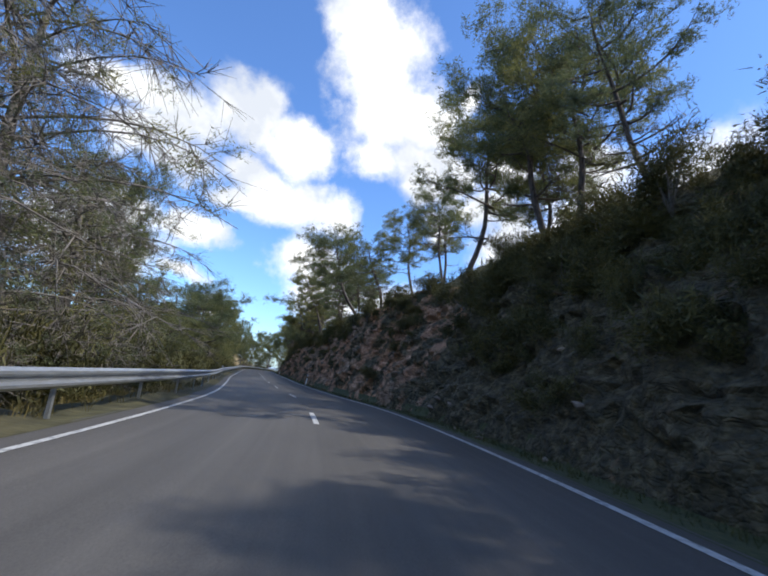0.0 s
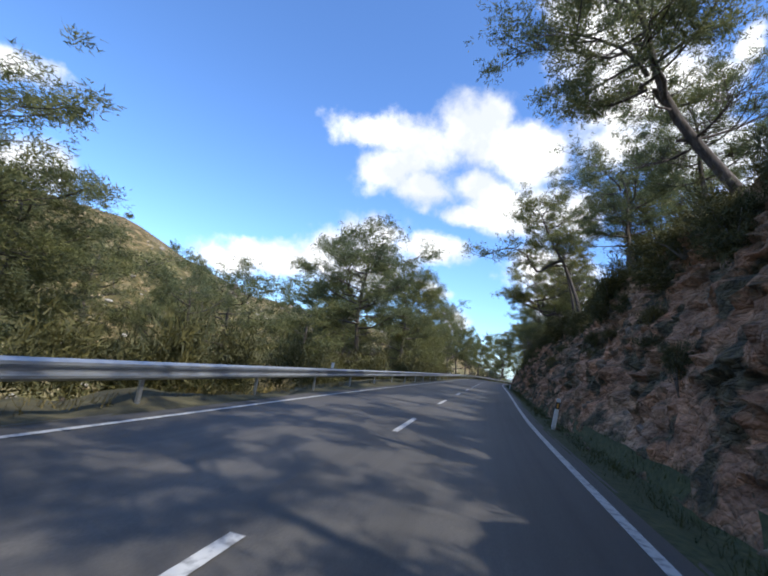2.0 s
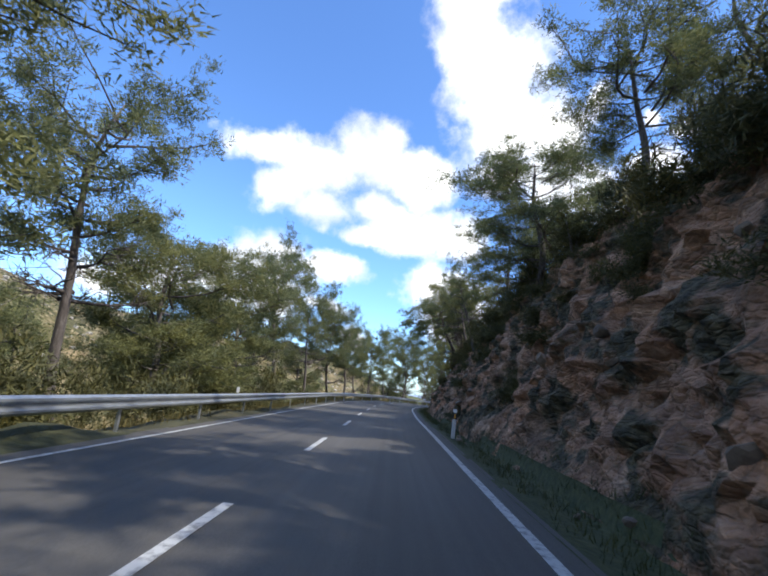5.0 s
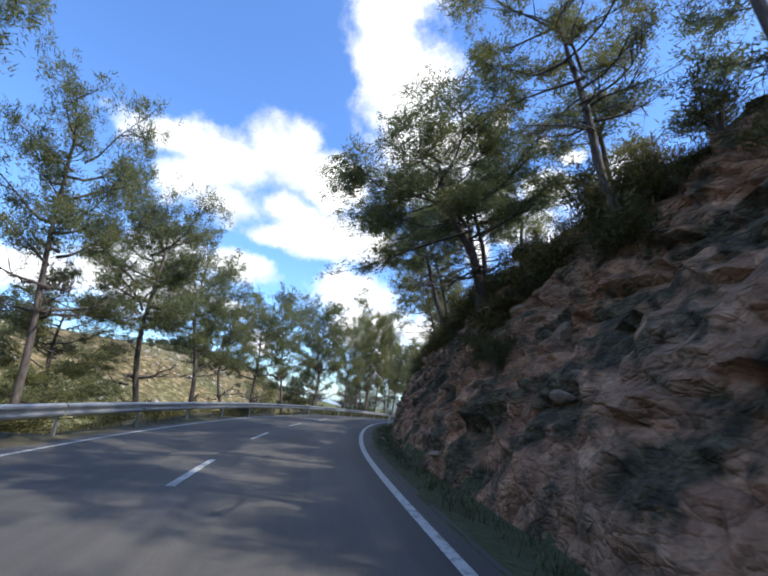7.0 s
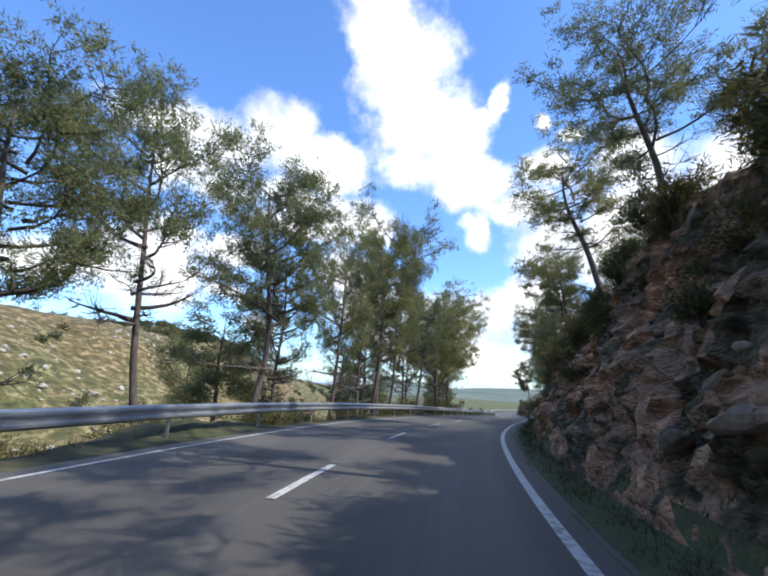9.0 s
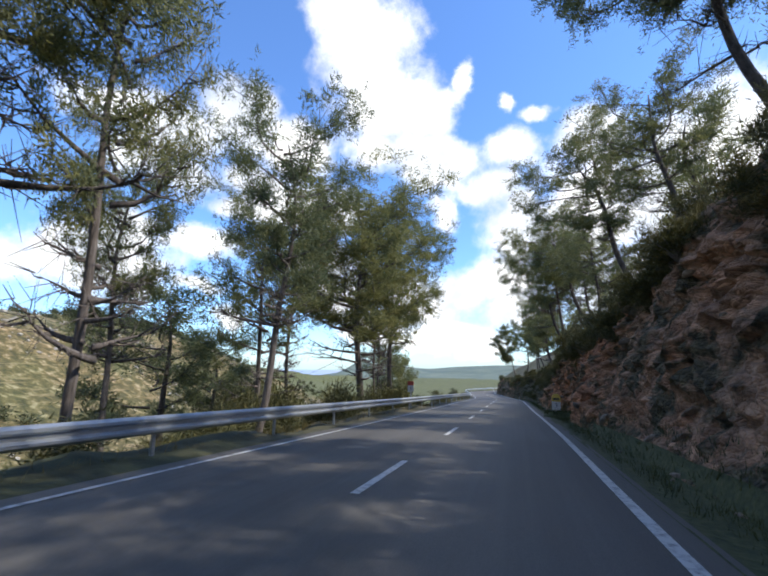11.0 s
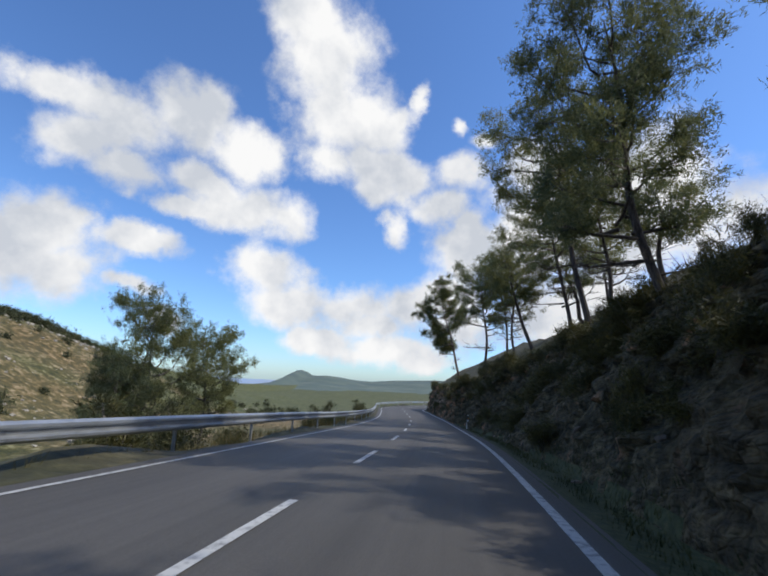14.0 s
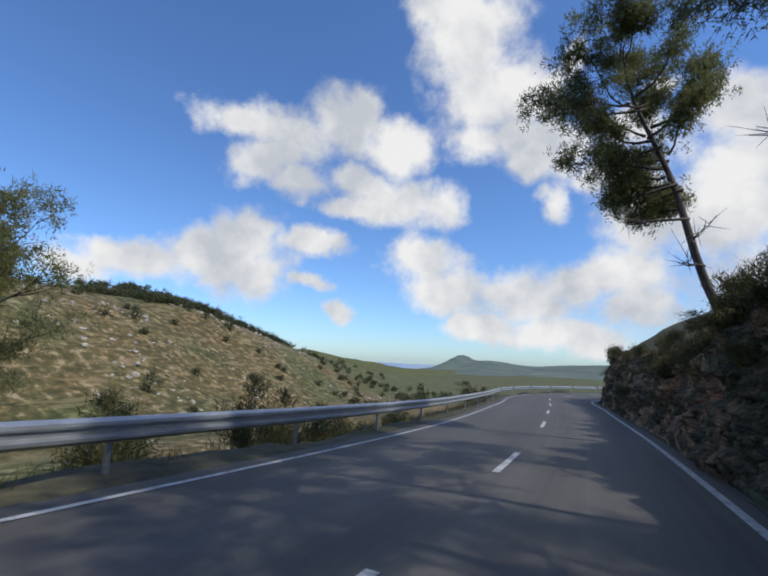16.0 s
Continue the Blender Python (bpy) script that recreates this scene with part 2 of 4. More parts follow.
def rock_material():
    """Brown and reddish bedded rock in blocks with darker joints; soil and dead grass lie in patches."""
    mt, nt, b = material("cut_rock", 0.93)
    g = grain(nt, 2.4, 8.0, 0.65, stretch=(1, 1, 1.4))
    col = ramp(nt, g, [(0.3, (0.18, 0.13, 0.092)), (0.43, (0.33, 0.245, 0.178)), (0.57, (0.48, 0.37, 0.28)), (0.7, (0.66, 0.56, 0.45))])
    tone = nt.nodes.new("ShaderNodeSeparateColor")
    nt.links.new(blocks(nt, 2.0, 3.4, "F1"), tone.inputs[0])
    col = mixed(nt, col, ramp(nt, tone.outputs[0], [(0.0, (0.7, 0.65, 0.6)), (0.5, (1.0, 0.92, 0.84)), (1.0, (1.25, 1.17, 1.08))]), 1.0, "MULTIPLY")
    col = mixed(nt, col, ramp(nt, grain(nt, 0.13, 4.0), [(0.35, (0.72, 0.7, 0.66)), (0.5, (1.12, 0.84, 0.68)), (0.65, (0.98, 0.92, 0.85))]), 1.0, "MULTIPLY")
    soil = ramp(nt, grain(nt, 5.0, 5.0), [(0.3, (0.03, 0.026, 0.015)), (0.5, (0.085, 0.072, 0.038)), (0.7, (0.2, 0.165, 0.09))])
    # joints between the blocks are darker, mixed partway to the soil colour
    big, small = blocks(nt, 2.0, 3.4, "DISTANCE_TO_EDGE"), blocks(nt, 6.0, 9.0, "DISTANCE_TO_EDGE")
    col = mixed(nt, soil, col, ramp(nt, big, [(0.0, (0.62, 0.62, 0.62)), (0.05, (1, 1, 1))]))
    # earthy at both ends of the cut, bare rock between
    sx = nt.nodes.new("ShaderNodeSeparateXYZ")
    nt.links.new(nt.nodes.new("ShaderNodeNewGeometry").outputs["Position"], sx.inputs[0])
    ends = ramp(nt, scaled(nt, sx.outputs[1], 1 / 300), [(0.045, (0.22, 0.22, 0.22)), (0.075, (0, 0, 0)), (0.665, (0, 0, 0)), (0.69, (0.16, 0.16, 0.16)), (0.78, (0.16, 0.16, 0.16)), (0.82, (0.03, 0.03, 0.03))])
    patch = ramp(nt, scaled(nt, grain(nt, 0.9, 6.0, 0.6), 1.0, ends), [(0.47, (0, 0, 0)), (0.56, (1, 1, 1))])
    col = mixed(nt, col, soil, patch)
    # redder rock in the last stretch of the cut
    red = ramp(nt, scaled(nt, sx.outputs[1], 1 / 300), [(0.57, (1, 1, 1)), (0.61, (1.2, 0.92, 0.74)), (0.67, (1.2, 0.92, 0.74)), (0.7, (1.0, 0.97, 0.88))])
    col = mixed(nt, col, red, 1.0, "MULTIPLY")
    nt.links.new(col, b.inputs["Base Color"])
    relief = scaled(nt, ramp(nt, big, [(0.0, (0, 0, 0)), (0.2, (1, 1, 1))]), 0.6, scaled(nt, ramp(nt, small, [(0.0, (0, 0, 0)), (0.2, (1, 1, 1))]), 0.35, g))
    bumped(nt, b, scaled(nt, grain(nt, 8.0, 6.0, 0.7, stretch=(1, 1, 1.8)), 0.5, relief), 0.75, 0.18)
    return mt


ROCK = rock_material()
STONE = simple("loose_stone", [(0.3, (0.2, 0.15, 0.11)), (0.7, (0.42, 0.34, 0.26))], 7, 0.9, bump=0.5, vary=0.5)
BARK = simple("pine_bark", [(0.3, (0.05, 0.04, 0.035)), (0.55, (0.14, 0.115, 0.1)), (0.75, (0.24, 0.21, 0.19))], 5, 0.95, bump=0.7, dist=0.03, stretch=(3, 3, 0.7), own=True, vary=0.3)
TWIG = simple("bare_twig", [(0.3, (0.13, 0.115, 0.10)), (0.7, (0.26, 0.235, 0.21))], 4, 0.95, bump=0.2, own=True)


def leaf_material(name, dark, light, thin=0.35):
    mt, nt, b = material(name, 0.7)
    oi = nt.nodes.new("ShaderNodeObjectInfo")
    ge = nt.nodes.new("ShaderNodeNewGeometry")
    one = ramp(nt, ge.outputs["Random Per Island"], [(0.0, dark), (1.0, light)])
    tree = ramp(nt, oi.outputs["Random"], [(0.0, (0.8, 0.86, 0.9)), (1.0, (1.15, 1.05, 0.8))])
    col = mixed(nt, one, tree, 1.0, "MULTIPLY")
    col = mixed(nt, col, ramp(nt, grain(nt, 0.9, 3.0, own=True), [(0.35, (0.75, 0.8, 0.85)), (0.65, (1.2, 1.12, 0.85))]), 1.0, "MULTIPLY")
    nt.links.new(col, b.inputs["Base Color"])
    t = nt.nodes.new("ShaderNodeBsdfTranslucent")
    nt.links.new(col, t.inputs[0])
    mix = nt.nodes.new("ShaderNodeMixShader")
    mix.inputs[0].default_value = thin
    out = nt.nodes["Material Output"]
    nt.links.new(b.outputs[0], mix.inputs[1])
    nt.links.new(t.outputs[0], mix.inputs[2])
    nt.links.new(mix.outputs[0], out.inputs[0])
    return mt


NEEDLE = leaf_material("pine_needle", (0.105, 0.128, 0.072), (0.275, 0.29, 0.15), 0.5)
SCRUB = leaf_material("scrub_leaf", (0.05, 0.058, 0.027), (0.14, 0.135, 0.055), 0.25)
DRYGRASS = leaf_material("dry_grass", (0.08, 0.075, 0.03), (0.24, 0.2, 0.09), 0.3)
def hill_material():
    """Dry stony scrub; green grass on the lower shoulder where the valley opens to the sea."""
    mt, nt, b = material("hill_scrub", 0.95)
    g = grain(nt, 0.35, 8.0, 0.62)
    col = ramp(nt, g, [(0.3, (0.034, 0.036, 0.012)), (0.46, (0.09, 0.078, 0.028)), (0.55, (0.155, 0.12, 0.05)), (0.65, (0.36, 0.29, 0.19))])
    # old terraces: broken walls of pale stone along the slope
    rows = grain(nt, 0.5, 5.0, 0.6, stretch=(0.25, 0.12, 1.5))
    col = mixed(nt, col, (0.26, 0.2, 0.115, 1), ramp(nt, rows, [(0.56, (0, 0, 0)), (0.62, (0.7, 0.7, 0.7))]))
    col = mixed(nt, col, ramp(nt, grain(nt, 0.018, 4.0), [(0.35, (0.62, 0.78, 0.5)), (0.5, (0.95, 0.9, 0.75)), (0.62, (1.02, 0.88, 0.7))]), 1.0, "MULTIPLY")
    ge = nt.nodes.new("ShaderNodeNewGeometry")
    sx = nt.nodes.new("ShaderNodeSeparateXYZ")
    nt.links.new(ge.outputs["Position"], sx.inputs[0])
    mr = nt.nodes.new("ShaderNodeMapRange")
    mr.inputs[1].default_value, mr.inputs[2].default_value = 450.0, 600.0
    nt.links.new(sx.outputs[1], mr.inputs[0])
    add = nt.nodes.new("ShaderNodeMath")
    add.operation = "ADD"
    nt.links.new(mr.outputs[0], add.inputs[0])
    nt.links.new(grain(nt, 0.03, 5.0), add.inputs[1])
    k = ramp(nt, add.outputs[0], [(0.75, (0, 0, 0)), (0.95, (1, 1, 1))])
    col = mixed(nt, col, ramp(nt, grain(nt, 0.25, 5.0), [(0.35, (0.055, 0.064, 0.02)), (0.65, (0.125, 0.125, 0.04))]), k)
    nt.links.new(col, b.inputs["Base Color"])
    bumped(nt, b, g, 0.7, 1.2)
    return mt


HILL = hill_material()
FAR = simple("far_hill", [(0.3, (0.07, 0.10, 0.09)), (0.6, (0.12, 0.15, 0.11)), (0.8, (0.2, 0.21, 0.17))], 0.012, 0.95, bump=0.0)
SEA = simple("sea_water", [(0.3, (0.12, 0.2, 0.36)), (0.7, (0.15, 0.24, 0.42))], 0.003, 0.3, bump=0.0)
WHITE = simple("white_plastic", [(0.3, (0.62, 0.62, 0.6)), (0.7, (0.78, 0.78, 0.76))], 8, 0.5, bump=0.05)
BLACK = simple("black_plastic", [(0.3, (0.02, 0.02, 0.02)), (0.7, (0.04, 0.04, 0.04))], 8, 0.5, bump=0.0)
AMBER = simple("amber_reflector", [(0.3, (0.7, 0.3, 0.04)), (0.7, (0.8, 0.4, 0.06))], 30, 0.3, bump=0.0)
REDPAINT = simple("red_paint", [(0.3, (0.45, 0.07, 0.05)), (0.7, (0.55, 0.1, 0.07))], 8, 0.6, bump=0.0)
CONCRETE = simple("painted_concrete", [(0.3, (0.5, 0.48, 0.44)), (0.7, (0.68, 0.66, 0.62))], 12, 0.85, bump=0.2)
YELLOW = simple("yellow_paint", [(0.3, (0.6, 0.42, 0.08)), (0.7, (0.72, 0.52, 0.12))], 9, 0.7, bump=0.05)


# ---- helpers for meshes ----
def grid_mesh(name, P, mat, smooth=True):
    """A sheet from a field of points, rows x columns x 3."""
    a, b = P.shape[:2]
    i = np.arange(a * b).reshape(a, b)
    f = np.stack([i[:-1, :-1], i[:-1, 1:], i[1:, 1:], i[1:, :-1]], -1).reshape(-1, 4)
    me = bpy.data.meshes.new(name)
    me.from_pydata(P.reshape(-1, 3).tolist(), [], f.tolist())
    me.materials.append(mat)
    me.shade_smooth() if smooth else me.shade_flat()
    return me


def thing(name, label, category, m=None, group="", kind=""):
    ob = tagged(new(name), label, category, group, kind)
    if m is not None:
        ob.matrix_basis = m
    return ob


def mesh_part(name, me, parent, label=""):
    ob = tagged(new(name, me), label)
    ob.parent = parent
    return ob


def part(name, bm, mat, parent, label="", smooth=False):
    me = bpy.data.meshes.new(name)
    bm.to_mesh(me)
    bm.free()
    me.materials.append(mat)
    if smooth:
        me.shade_smooth()
    return mesh_part(name, me, parent, label)


def box(size, at=(0, 0, 0), bevel=0.0):
    bm = bmesh.new()
    bmesh.ops.create_cube(bm, size=1.0)
    bmesh.ops.scale(bm, vec=size, verts=bm.verts)
    if bevel:
        bmesh.ops.bevel(bm, geom=bm.edges[:], offset=bevel, segments=2, affect="EDGES")
    bmesh.ops.translate(bm, vec=at, verts=bm.verts)
    return bm


def tube(path, radii, sides=7):
    """Points and faces of a tapered tube along a path."""
    path = np.asarray(path, float)
    n = len(path)
    d = np.gradient(path, axis=0)
    d /= np.linalg.norm(d, axis=1)[:, None] + 1e-9
    ref = np.where(np.abs(d[:, 2:3]) > 0.9, [[1.0, 0, 0]], [[0, 0, 1.0]])
    a = np.cross(d, ref)
    a /= np.linalg.norm(a, axis=1)[:, None] + 1e-9
    b = np.cross(d, a)
    th = np.linspace(0, 2 * np.pi, sides, endpoint=False)
    V = path[:, None] + np.asarray(radii)[:, None, None] * (np.cos(th)[None, :, None] * a[:, None] + np.sin(th)[None, :, None] * b[:, None])
    F = []
    for i in range(n - 1):
        for k in range(sides):
            F.append((i * sides + k, i * sides + (k + 1) % sides, (i + 1) * sides + (k + 1) % sides, (i + 1) * sides + k))
    F.append(tuple(range(sides))[::-1])
    F.append(tuple((n - 1) * sides + k for k in range(sides)))
    return V.reshape(-1, 3), F


def joined(name, pieces, mat, smooth=True):
    V, F, o = [], [], 0
    for v, f in pieces:
        V += v.tolist()
        F += [tuple(i + o for i in face) for face in f]
        o += len(v)
    me = bpy.data.meshes.new(name)
    me.from_pydata(V, [], F)
    me.materials.append(mat)
    if smooth:
        me.shade_smooth()
    return me


# ---- the road's line ----
CENTRE = [
    (0.60, -30.00, -1.25), (0.91, -14.98, -1.06), (-0.40, -0.00, -1.16), (-3.69, 14.23, -1.29), (-8.78, 28.13, -1.58), (-14.27, 42.12, -1.73),
    (-19.41, 56.27, -1.82), (-24.48, 70.40, -1.93), (-29.61, 84.48, -2.05), (-34.73, 98.61, -2.16), (-39.27, 113.09, -2.24), (-41.61, 128.19, -2.38),
    (-41.47, 143.47, -2.70), (-39.50, 158.58, -3.24), (-36.88, 173.52, -3.92), (-34.41, 188.33, -4.64), (-31.92, 203.08, -5.33), (-29.44, 217.70, -6.04),
    (-27.64, 232.26, -6.87), (-26.27, 247.18, -7.57), (-25.66, 262.02, -8.02), (-24.81, 276.34, -8.30), (-17.92, 288.68, -8.45), (-6.89, 296.29, -8.60),
    (7.72, 300.25, -8.74), (22.94, 301.63, -8.89), (38.00, 302.07, -9.05),
]
LANE = 3.19                          # from the centre line to either edge line


def centre_line():
    P = np.array(CENTRE)
    Q = np.vstack([2 * P[0] - P[1], P, 2 * P[-1] - P[-2]])
    pts = []
    for i in range(1, len(Q) - 2):
        for t in np.linspace(0, 1, 30, endpoint=False):
            a, b, c, d = Q[i - 1 : i + 3]
            pts.append(0.5 * (2 * b + (c - a) * t + (2 * a - 5 * b + 4 * c - d) * t * t + (3 * b - a - 3 * c + d) * t**3))
    pts = np.array(pts + [P[-1]])
    s = np.r_[0, np.cumsum(np.linalg.norm(np.diff(pts[:, :2], axis=0), axis=1))]
    return pts, s


LINE, LINE_S = centre_line()
S_ZERO = np.interp(-0.02, LINE[:, 1], LINE_S)       # s = 0 where the walk begins
LINE_S = LINE_S - S_ZERO
S_END = LINE_S[-1]


def spot_field(s, u, v):
    s, u, v = np.broadcast_arrays(np.asarray(s, float), np.asarray(u, float), np.asarray(v, float))
    c = np.stack([np.interp(s, LINE_S, LINE[:, k]) for k in range(3)], -1)
    a = np.stack([np.interp(s + 0.75, LINE_S, LINE[:, k]) - np.interp(s - 0.75, LINE_S, LINE[:, k]) for k in range(2)], -1)
    a /= np.linalg.norm(a, axis=-1, keepdims=True)
    return np.concatenate([c[..., :2] + u[..., None] * np.stack([a[..., 1], -a[..., 0]], -1), (c[..., 2] + v)[..., None]], -1)


S_FROM, S_STEP = float(LINE_S[0]), 0.1
TABLE_S = np.arange(S_FROM, S_END, S_STEP)
TABLE = np.concatenate([spot_field(TABLE_S, 0.0, 0.0), spot_field(TABLE_S, 1.0, 0.0)[:, :2]], 1).tolist()


def spot(s, u, v=0.0):
    """World places from s along the road, u to the right of its centre line, v above it."""
    if isinstance(s, np.ndarray) or isinstance(u, np.ndarray):
        return spot_field(s, u, v)
    q = min(max((s - S_FROM) / S_STEP, 0.0), len(TABLE) - 1.001)
    k = int(q)
    x, y, z, rx, ry = (a + (b - a) * (q - k) for a, b in zip(TABLE[k], TABLE[k + 1]))
    return np.array((x + u * (rx - x), y + u * (ry - y), z + v))


def along(s, at, values):
    """A value between the stations of a short table."""
    k = bisect_right(at, s)
    if k <= 0 or k >= len(at):
        return values[0] if k <= 0 else values[-1]
    return values[k - 1] + (values[k] - values[k - 1]) * (s - at[k - 1]) / (at[k] - at[k - 1])


def bisect_right(at, s):
    k = 0
    while k < len(at) and at[k] <= s:
        k += 1
    return k


def turn_at(s):
    a, b = spot(s - 0.5, 0), spot(s + 0.5, 0)
    return math.degrees(math.atan2(-(b[0] - a[0]), b[1] - a[1]))


def rough(x, y, z, scale, octaves=4):
    return noise.fractal(Vector((x * scale, y * scale, z * scale)), 0.9, 2.1, octaves)


CREST_S = [-30, 0, 10, 30, 42, 56, 63, 74, 92, 104, 118, 132, 150, 162, 172, 178, 187, 195, 204, 212, 225, 240, 250, 262, 275, 300, 345]
CREST_V = [5.0, 5.5, 6.0, 6.8, 6.6, 6.2, 6.4, 7.4, 6.9, 6.6, 6.4, 6.6, 6.0, 5.3, 6.3, 6.3, 5.3, 5.1, 5.5, 4.6, 4.15, 4.0, 3.6, 3.3, 3.6, 4.0, 3.8]
TOE_S = [-30, 100, 232, 248, 262, 345]
TOE_U = [4.7, 4.6, 4.5, 3.8, 3.7, 3.9]
WIDE_S = [-30, 54, 62, 92, 104, 128, 140, 222, 246, 345]
WIDE_U = [2.7, 2.7, 3.2, 3.2, 3.8, 3.6, 2.7, 2.7, 1.3, 1.6]


def ground_v(s, u):
    """Height of the ground over the road's centre line."""
    crest, toe = along(s, CREST_S, CREST_V), along(s, TOE_S, TOE_U)
    wide = along(s, WIDE_S, WIDE_U)
    if u >= toe:
        k = (u - toe) / wide
        if k < 1:
            return -0.12 + (crest + 0.12) * (0.86 * k + 0.14 * math.sin(k * math.pi / 2)) 
        up = u - toe - wide
        return crest + 0.62 * up - 0.006 * up * up
    if u > 3.5:
        return -0.03 - 0.14 * (u - 3.5) / max(0.2, toe - 3.5)
    if u > -4.6:
        return -0.04
    d = -4.6 - u
    drop = along(s, [-30, 100, 200, 215, 260, 345], [0.34, 0.30, 0.34, 0.42, 0.45, 0.5])
    return -0.05 - drop * d + 0.0012 * d * d


def ground_spot(s, u):
    return Vector(spot(s, u, ground_v(s, u)))


# ---- road, ground, far land ----
def strip(name, s0, s1, us, v, mat, label, category, step=1.5, lift=0.0):
    S = np.arange(s0, s1 + 0.01, step)
    P = spot(S[:, None], np.array(us)[None], v + lift)
    me = grid_mesh(name, P, mat)
    flat = np.stack(np.broadcast_arrays(np.array(us)[None], S[:, None]), -1).reshape(-1, 2)
    uv = me.uv_layers.new(name="lane")
    idx = np.empty(len(me.loops), np.int32)
    me.loops.foreach_get("vertex_index", idx)
    uv.data.foreach_set("uv", flat[idx].ravel())
    return tagged(new(name, me), label, category, kind="structure")


CAMBER = lambda u: -0.012 * abs(u)
road_u = np.linspace(-3.7, 3.6, 9)
road = strip("road", -29, S_END - 1, road_u, np.array([CAMBER(u) for u in road_u])[None], ASPHALT, "worn grey asphalt road with two lanes", "road")

# ground beside the road, in strips that meet at the shoulder and at the toe of the cut
GS = np.arange(-29, S_END - 1, 0.8)


def ground_sheet(name, us, mat, label, category, bumpy, fine):
    P = np.zeros((len(GS), len(us), 3))
    for i, s in enumerate(GS):
        for j, u in enumerate(us):
            p = spot(s, u, ground_v(s, u))
            k = min(1.0, max(0.0, (abs(u) - 3.75) / 1.2))
            p[2] += k * (bumpy * rough(*p, 0.25, 3) + fine * rough(*p, 1.1, 3))
            P[i, j] = p
    return tagged(new(name, grid_mesh(name, P, mat)), label, category, kind="structure")


def face_spot(s, k):
    """A place on the blasted face of the cut, k from 0 at its toe to 1 at its crest, with its outward lumps."""
    toe = along(s, TOE_S, TOE_U)
    wide = along(s, WIDE_S, WIDE_U)
    u = toe - 0.05 + k * (wide + 0.05)
    v = ground_v(s, u)
    x, y, z = spot(s, u, v)
    fade = math.sin(min(1.0, k * 4 + 0.05) * math.pi / 2)
    sharp = abs(rough(x + 0.4 * z, y, z * 1.6, 0.55, 3))
    # beds that dip along the road break into blocks
    bx, bz = x * 0.5 + y * 0.9 + 0.5 * rough(x, y, z, 0.8, 2), z * 0.9 + 0.35 * y + 0.3 * rough(y, x, z, 0.6, 2)
    block = noise.cell(Vector((bx * 1.7, 0.7 * k, bz * 2.3))) + 0.6 * noise.cell(Vector((bx * 4.3 + 9, 0.3, bz * 5.5)))
    bare = along(s, [0, 14, 24, 205, 212, 244, 252], [0.4, 0.5, 1, 1, 0.35, 0.35, 0.8])
    out = fade * (0.14 * bare * (block - 0.2) + 0.7 * rough(x, y, z, 0.17, 3) + 0.28 * rough(x, y, z * 1.5, 0.8, 4) + 0.28 * sharp - 0.08 + 0.2 * rough(x, y, z * 1.4, 2.6, 3))
    return spot(s, u - out, v + 0.18 * rough(x, y, z, 0.9, 3) * fade)


def cut_sheet():
    S = np.arange(-12, S_END - 4, 0.2)
    K = np.linspace(0, 1, 44)
    P = np.array([[face_spot(s, k) for k in K] for s in S])
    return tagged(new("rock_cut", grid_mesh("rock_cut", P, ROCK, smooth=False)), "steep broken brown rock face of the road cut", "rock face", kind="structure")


ground_left = ground_sheet("ground_left", [-3.6, -4.1, -4.6, -5.4, -6.5, -8, -10, -12.5, -15, -18, -22, -27, -33, -40], EARTH, "stony earth slope with dry grass falling from the road", "ground", 0.5, 0.12)
def verge_sheet():
    fr = [0, 0.25, 0.5, 0.75, 1.0, 1.12]
    P = np.zeros((len(GS), len(fr), 3))
    for i, s in enumerate(GS):
        toe = along(s, TOE_S, TOE_U)
        for j, q in enumerate(fr):
            u = 3.5 + q * (toe - 3.5)
            p = spot(s, u, ground_v(s, u))
            p[2] += (0.0 if j == 0 else 0.05) * rough(*p, 1.3, 3)
            P[i, j] = p
    return tagged(new("ground_verge", grid_mesh("ground_verge", P, VERGE)), "grassy verge and shallow ditch beside the road", "verge", kind="structure")


verge = verge_sheet()
rock_cut = cut_sheet()
OFFS = [-0.35, 0.0, 0.8, 1.6, 2.6, 3.9, 5.5, 8, 11, 15, 20, 26, 33]


def upper_slope():
    P = np.zeros((len(GS), len(OFFS), 3))
    for i, s in enumerate(GS):
        crest = along(s, TOE_S, TOE_U) + along(s, WIDE_S, WIDE_U)
        for j, o in enumerate(OFFS):
            u = crest + o * along(s, [240, 262], [1.0, 0.4])
            p = spot(s, u, ground_v(s, u) - (0.5 if j == 0 else 0.1))
            p[2] += min(1.0, max(0.0, o)) * (0.5 * rough(*p, 0.25, 3) + 0.15 * rough(*p, 1.1, 3))
            if j < 2:                                 # joined to the crest of the face
                p = face_spot(s, (0.94, 1.0)[j]) - np.array([0, 0, (0.3, 0.02)[j]])
            P[i, j] = p
    return tagged(new("ground_right", grid_mesh("ground_right", P, EARTH)), "earth slope with scrub above the road cut", "ground", kind="structure")


ground_right = upper_slope()

RIDGE_Y = [-600, -100, 60, 116, 138, 184, 260, 364, 429, 481, 502, 531, 600, 763, 1000, 1400]
RIDGE_Z = [30, 40, 43, 45, 38, 24, 20, 25, 30, 23, 19, 13, 4, -6, -20, -30]


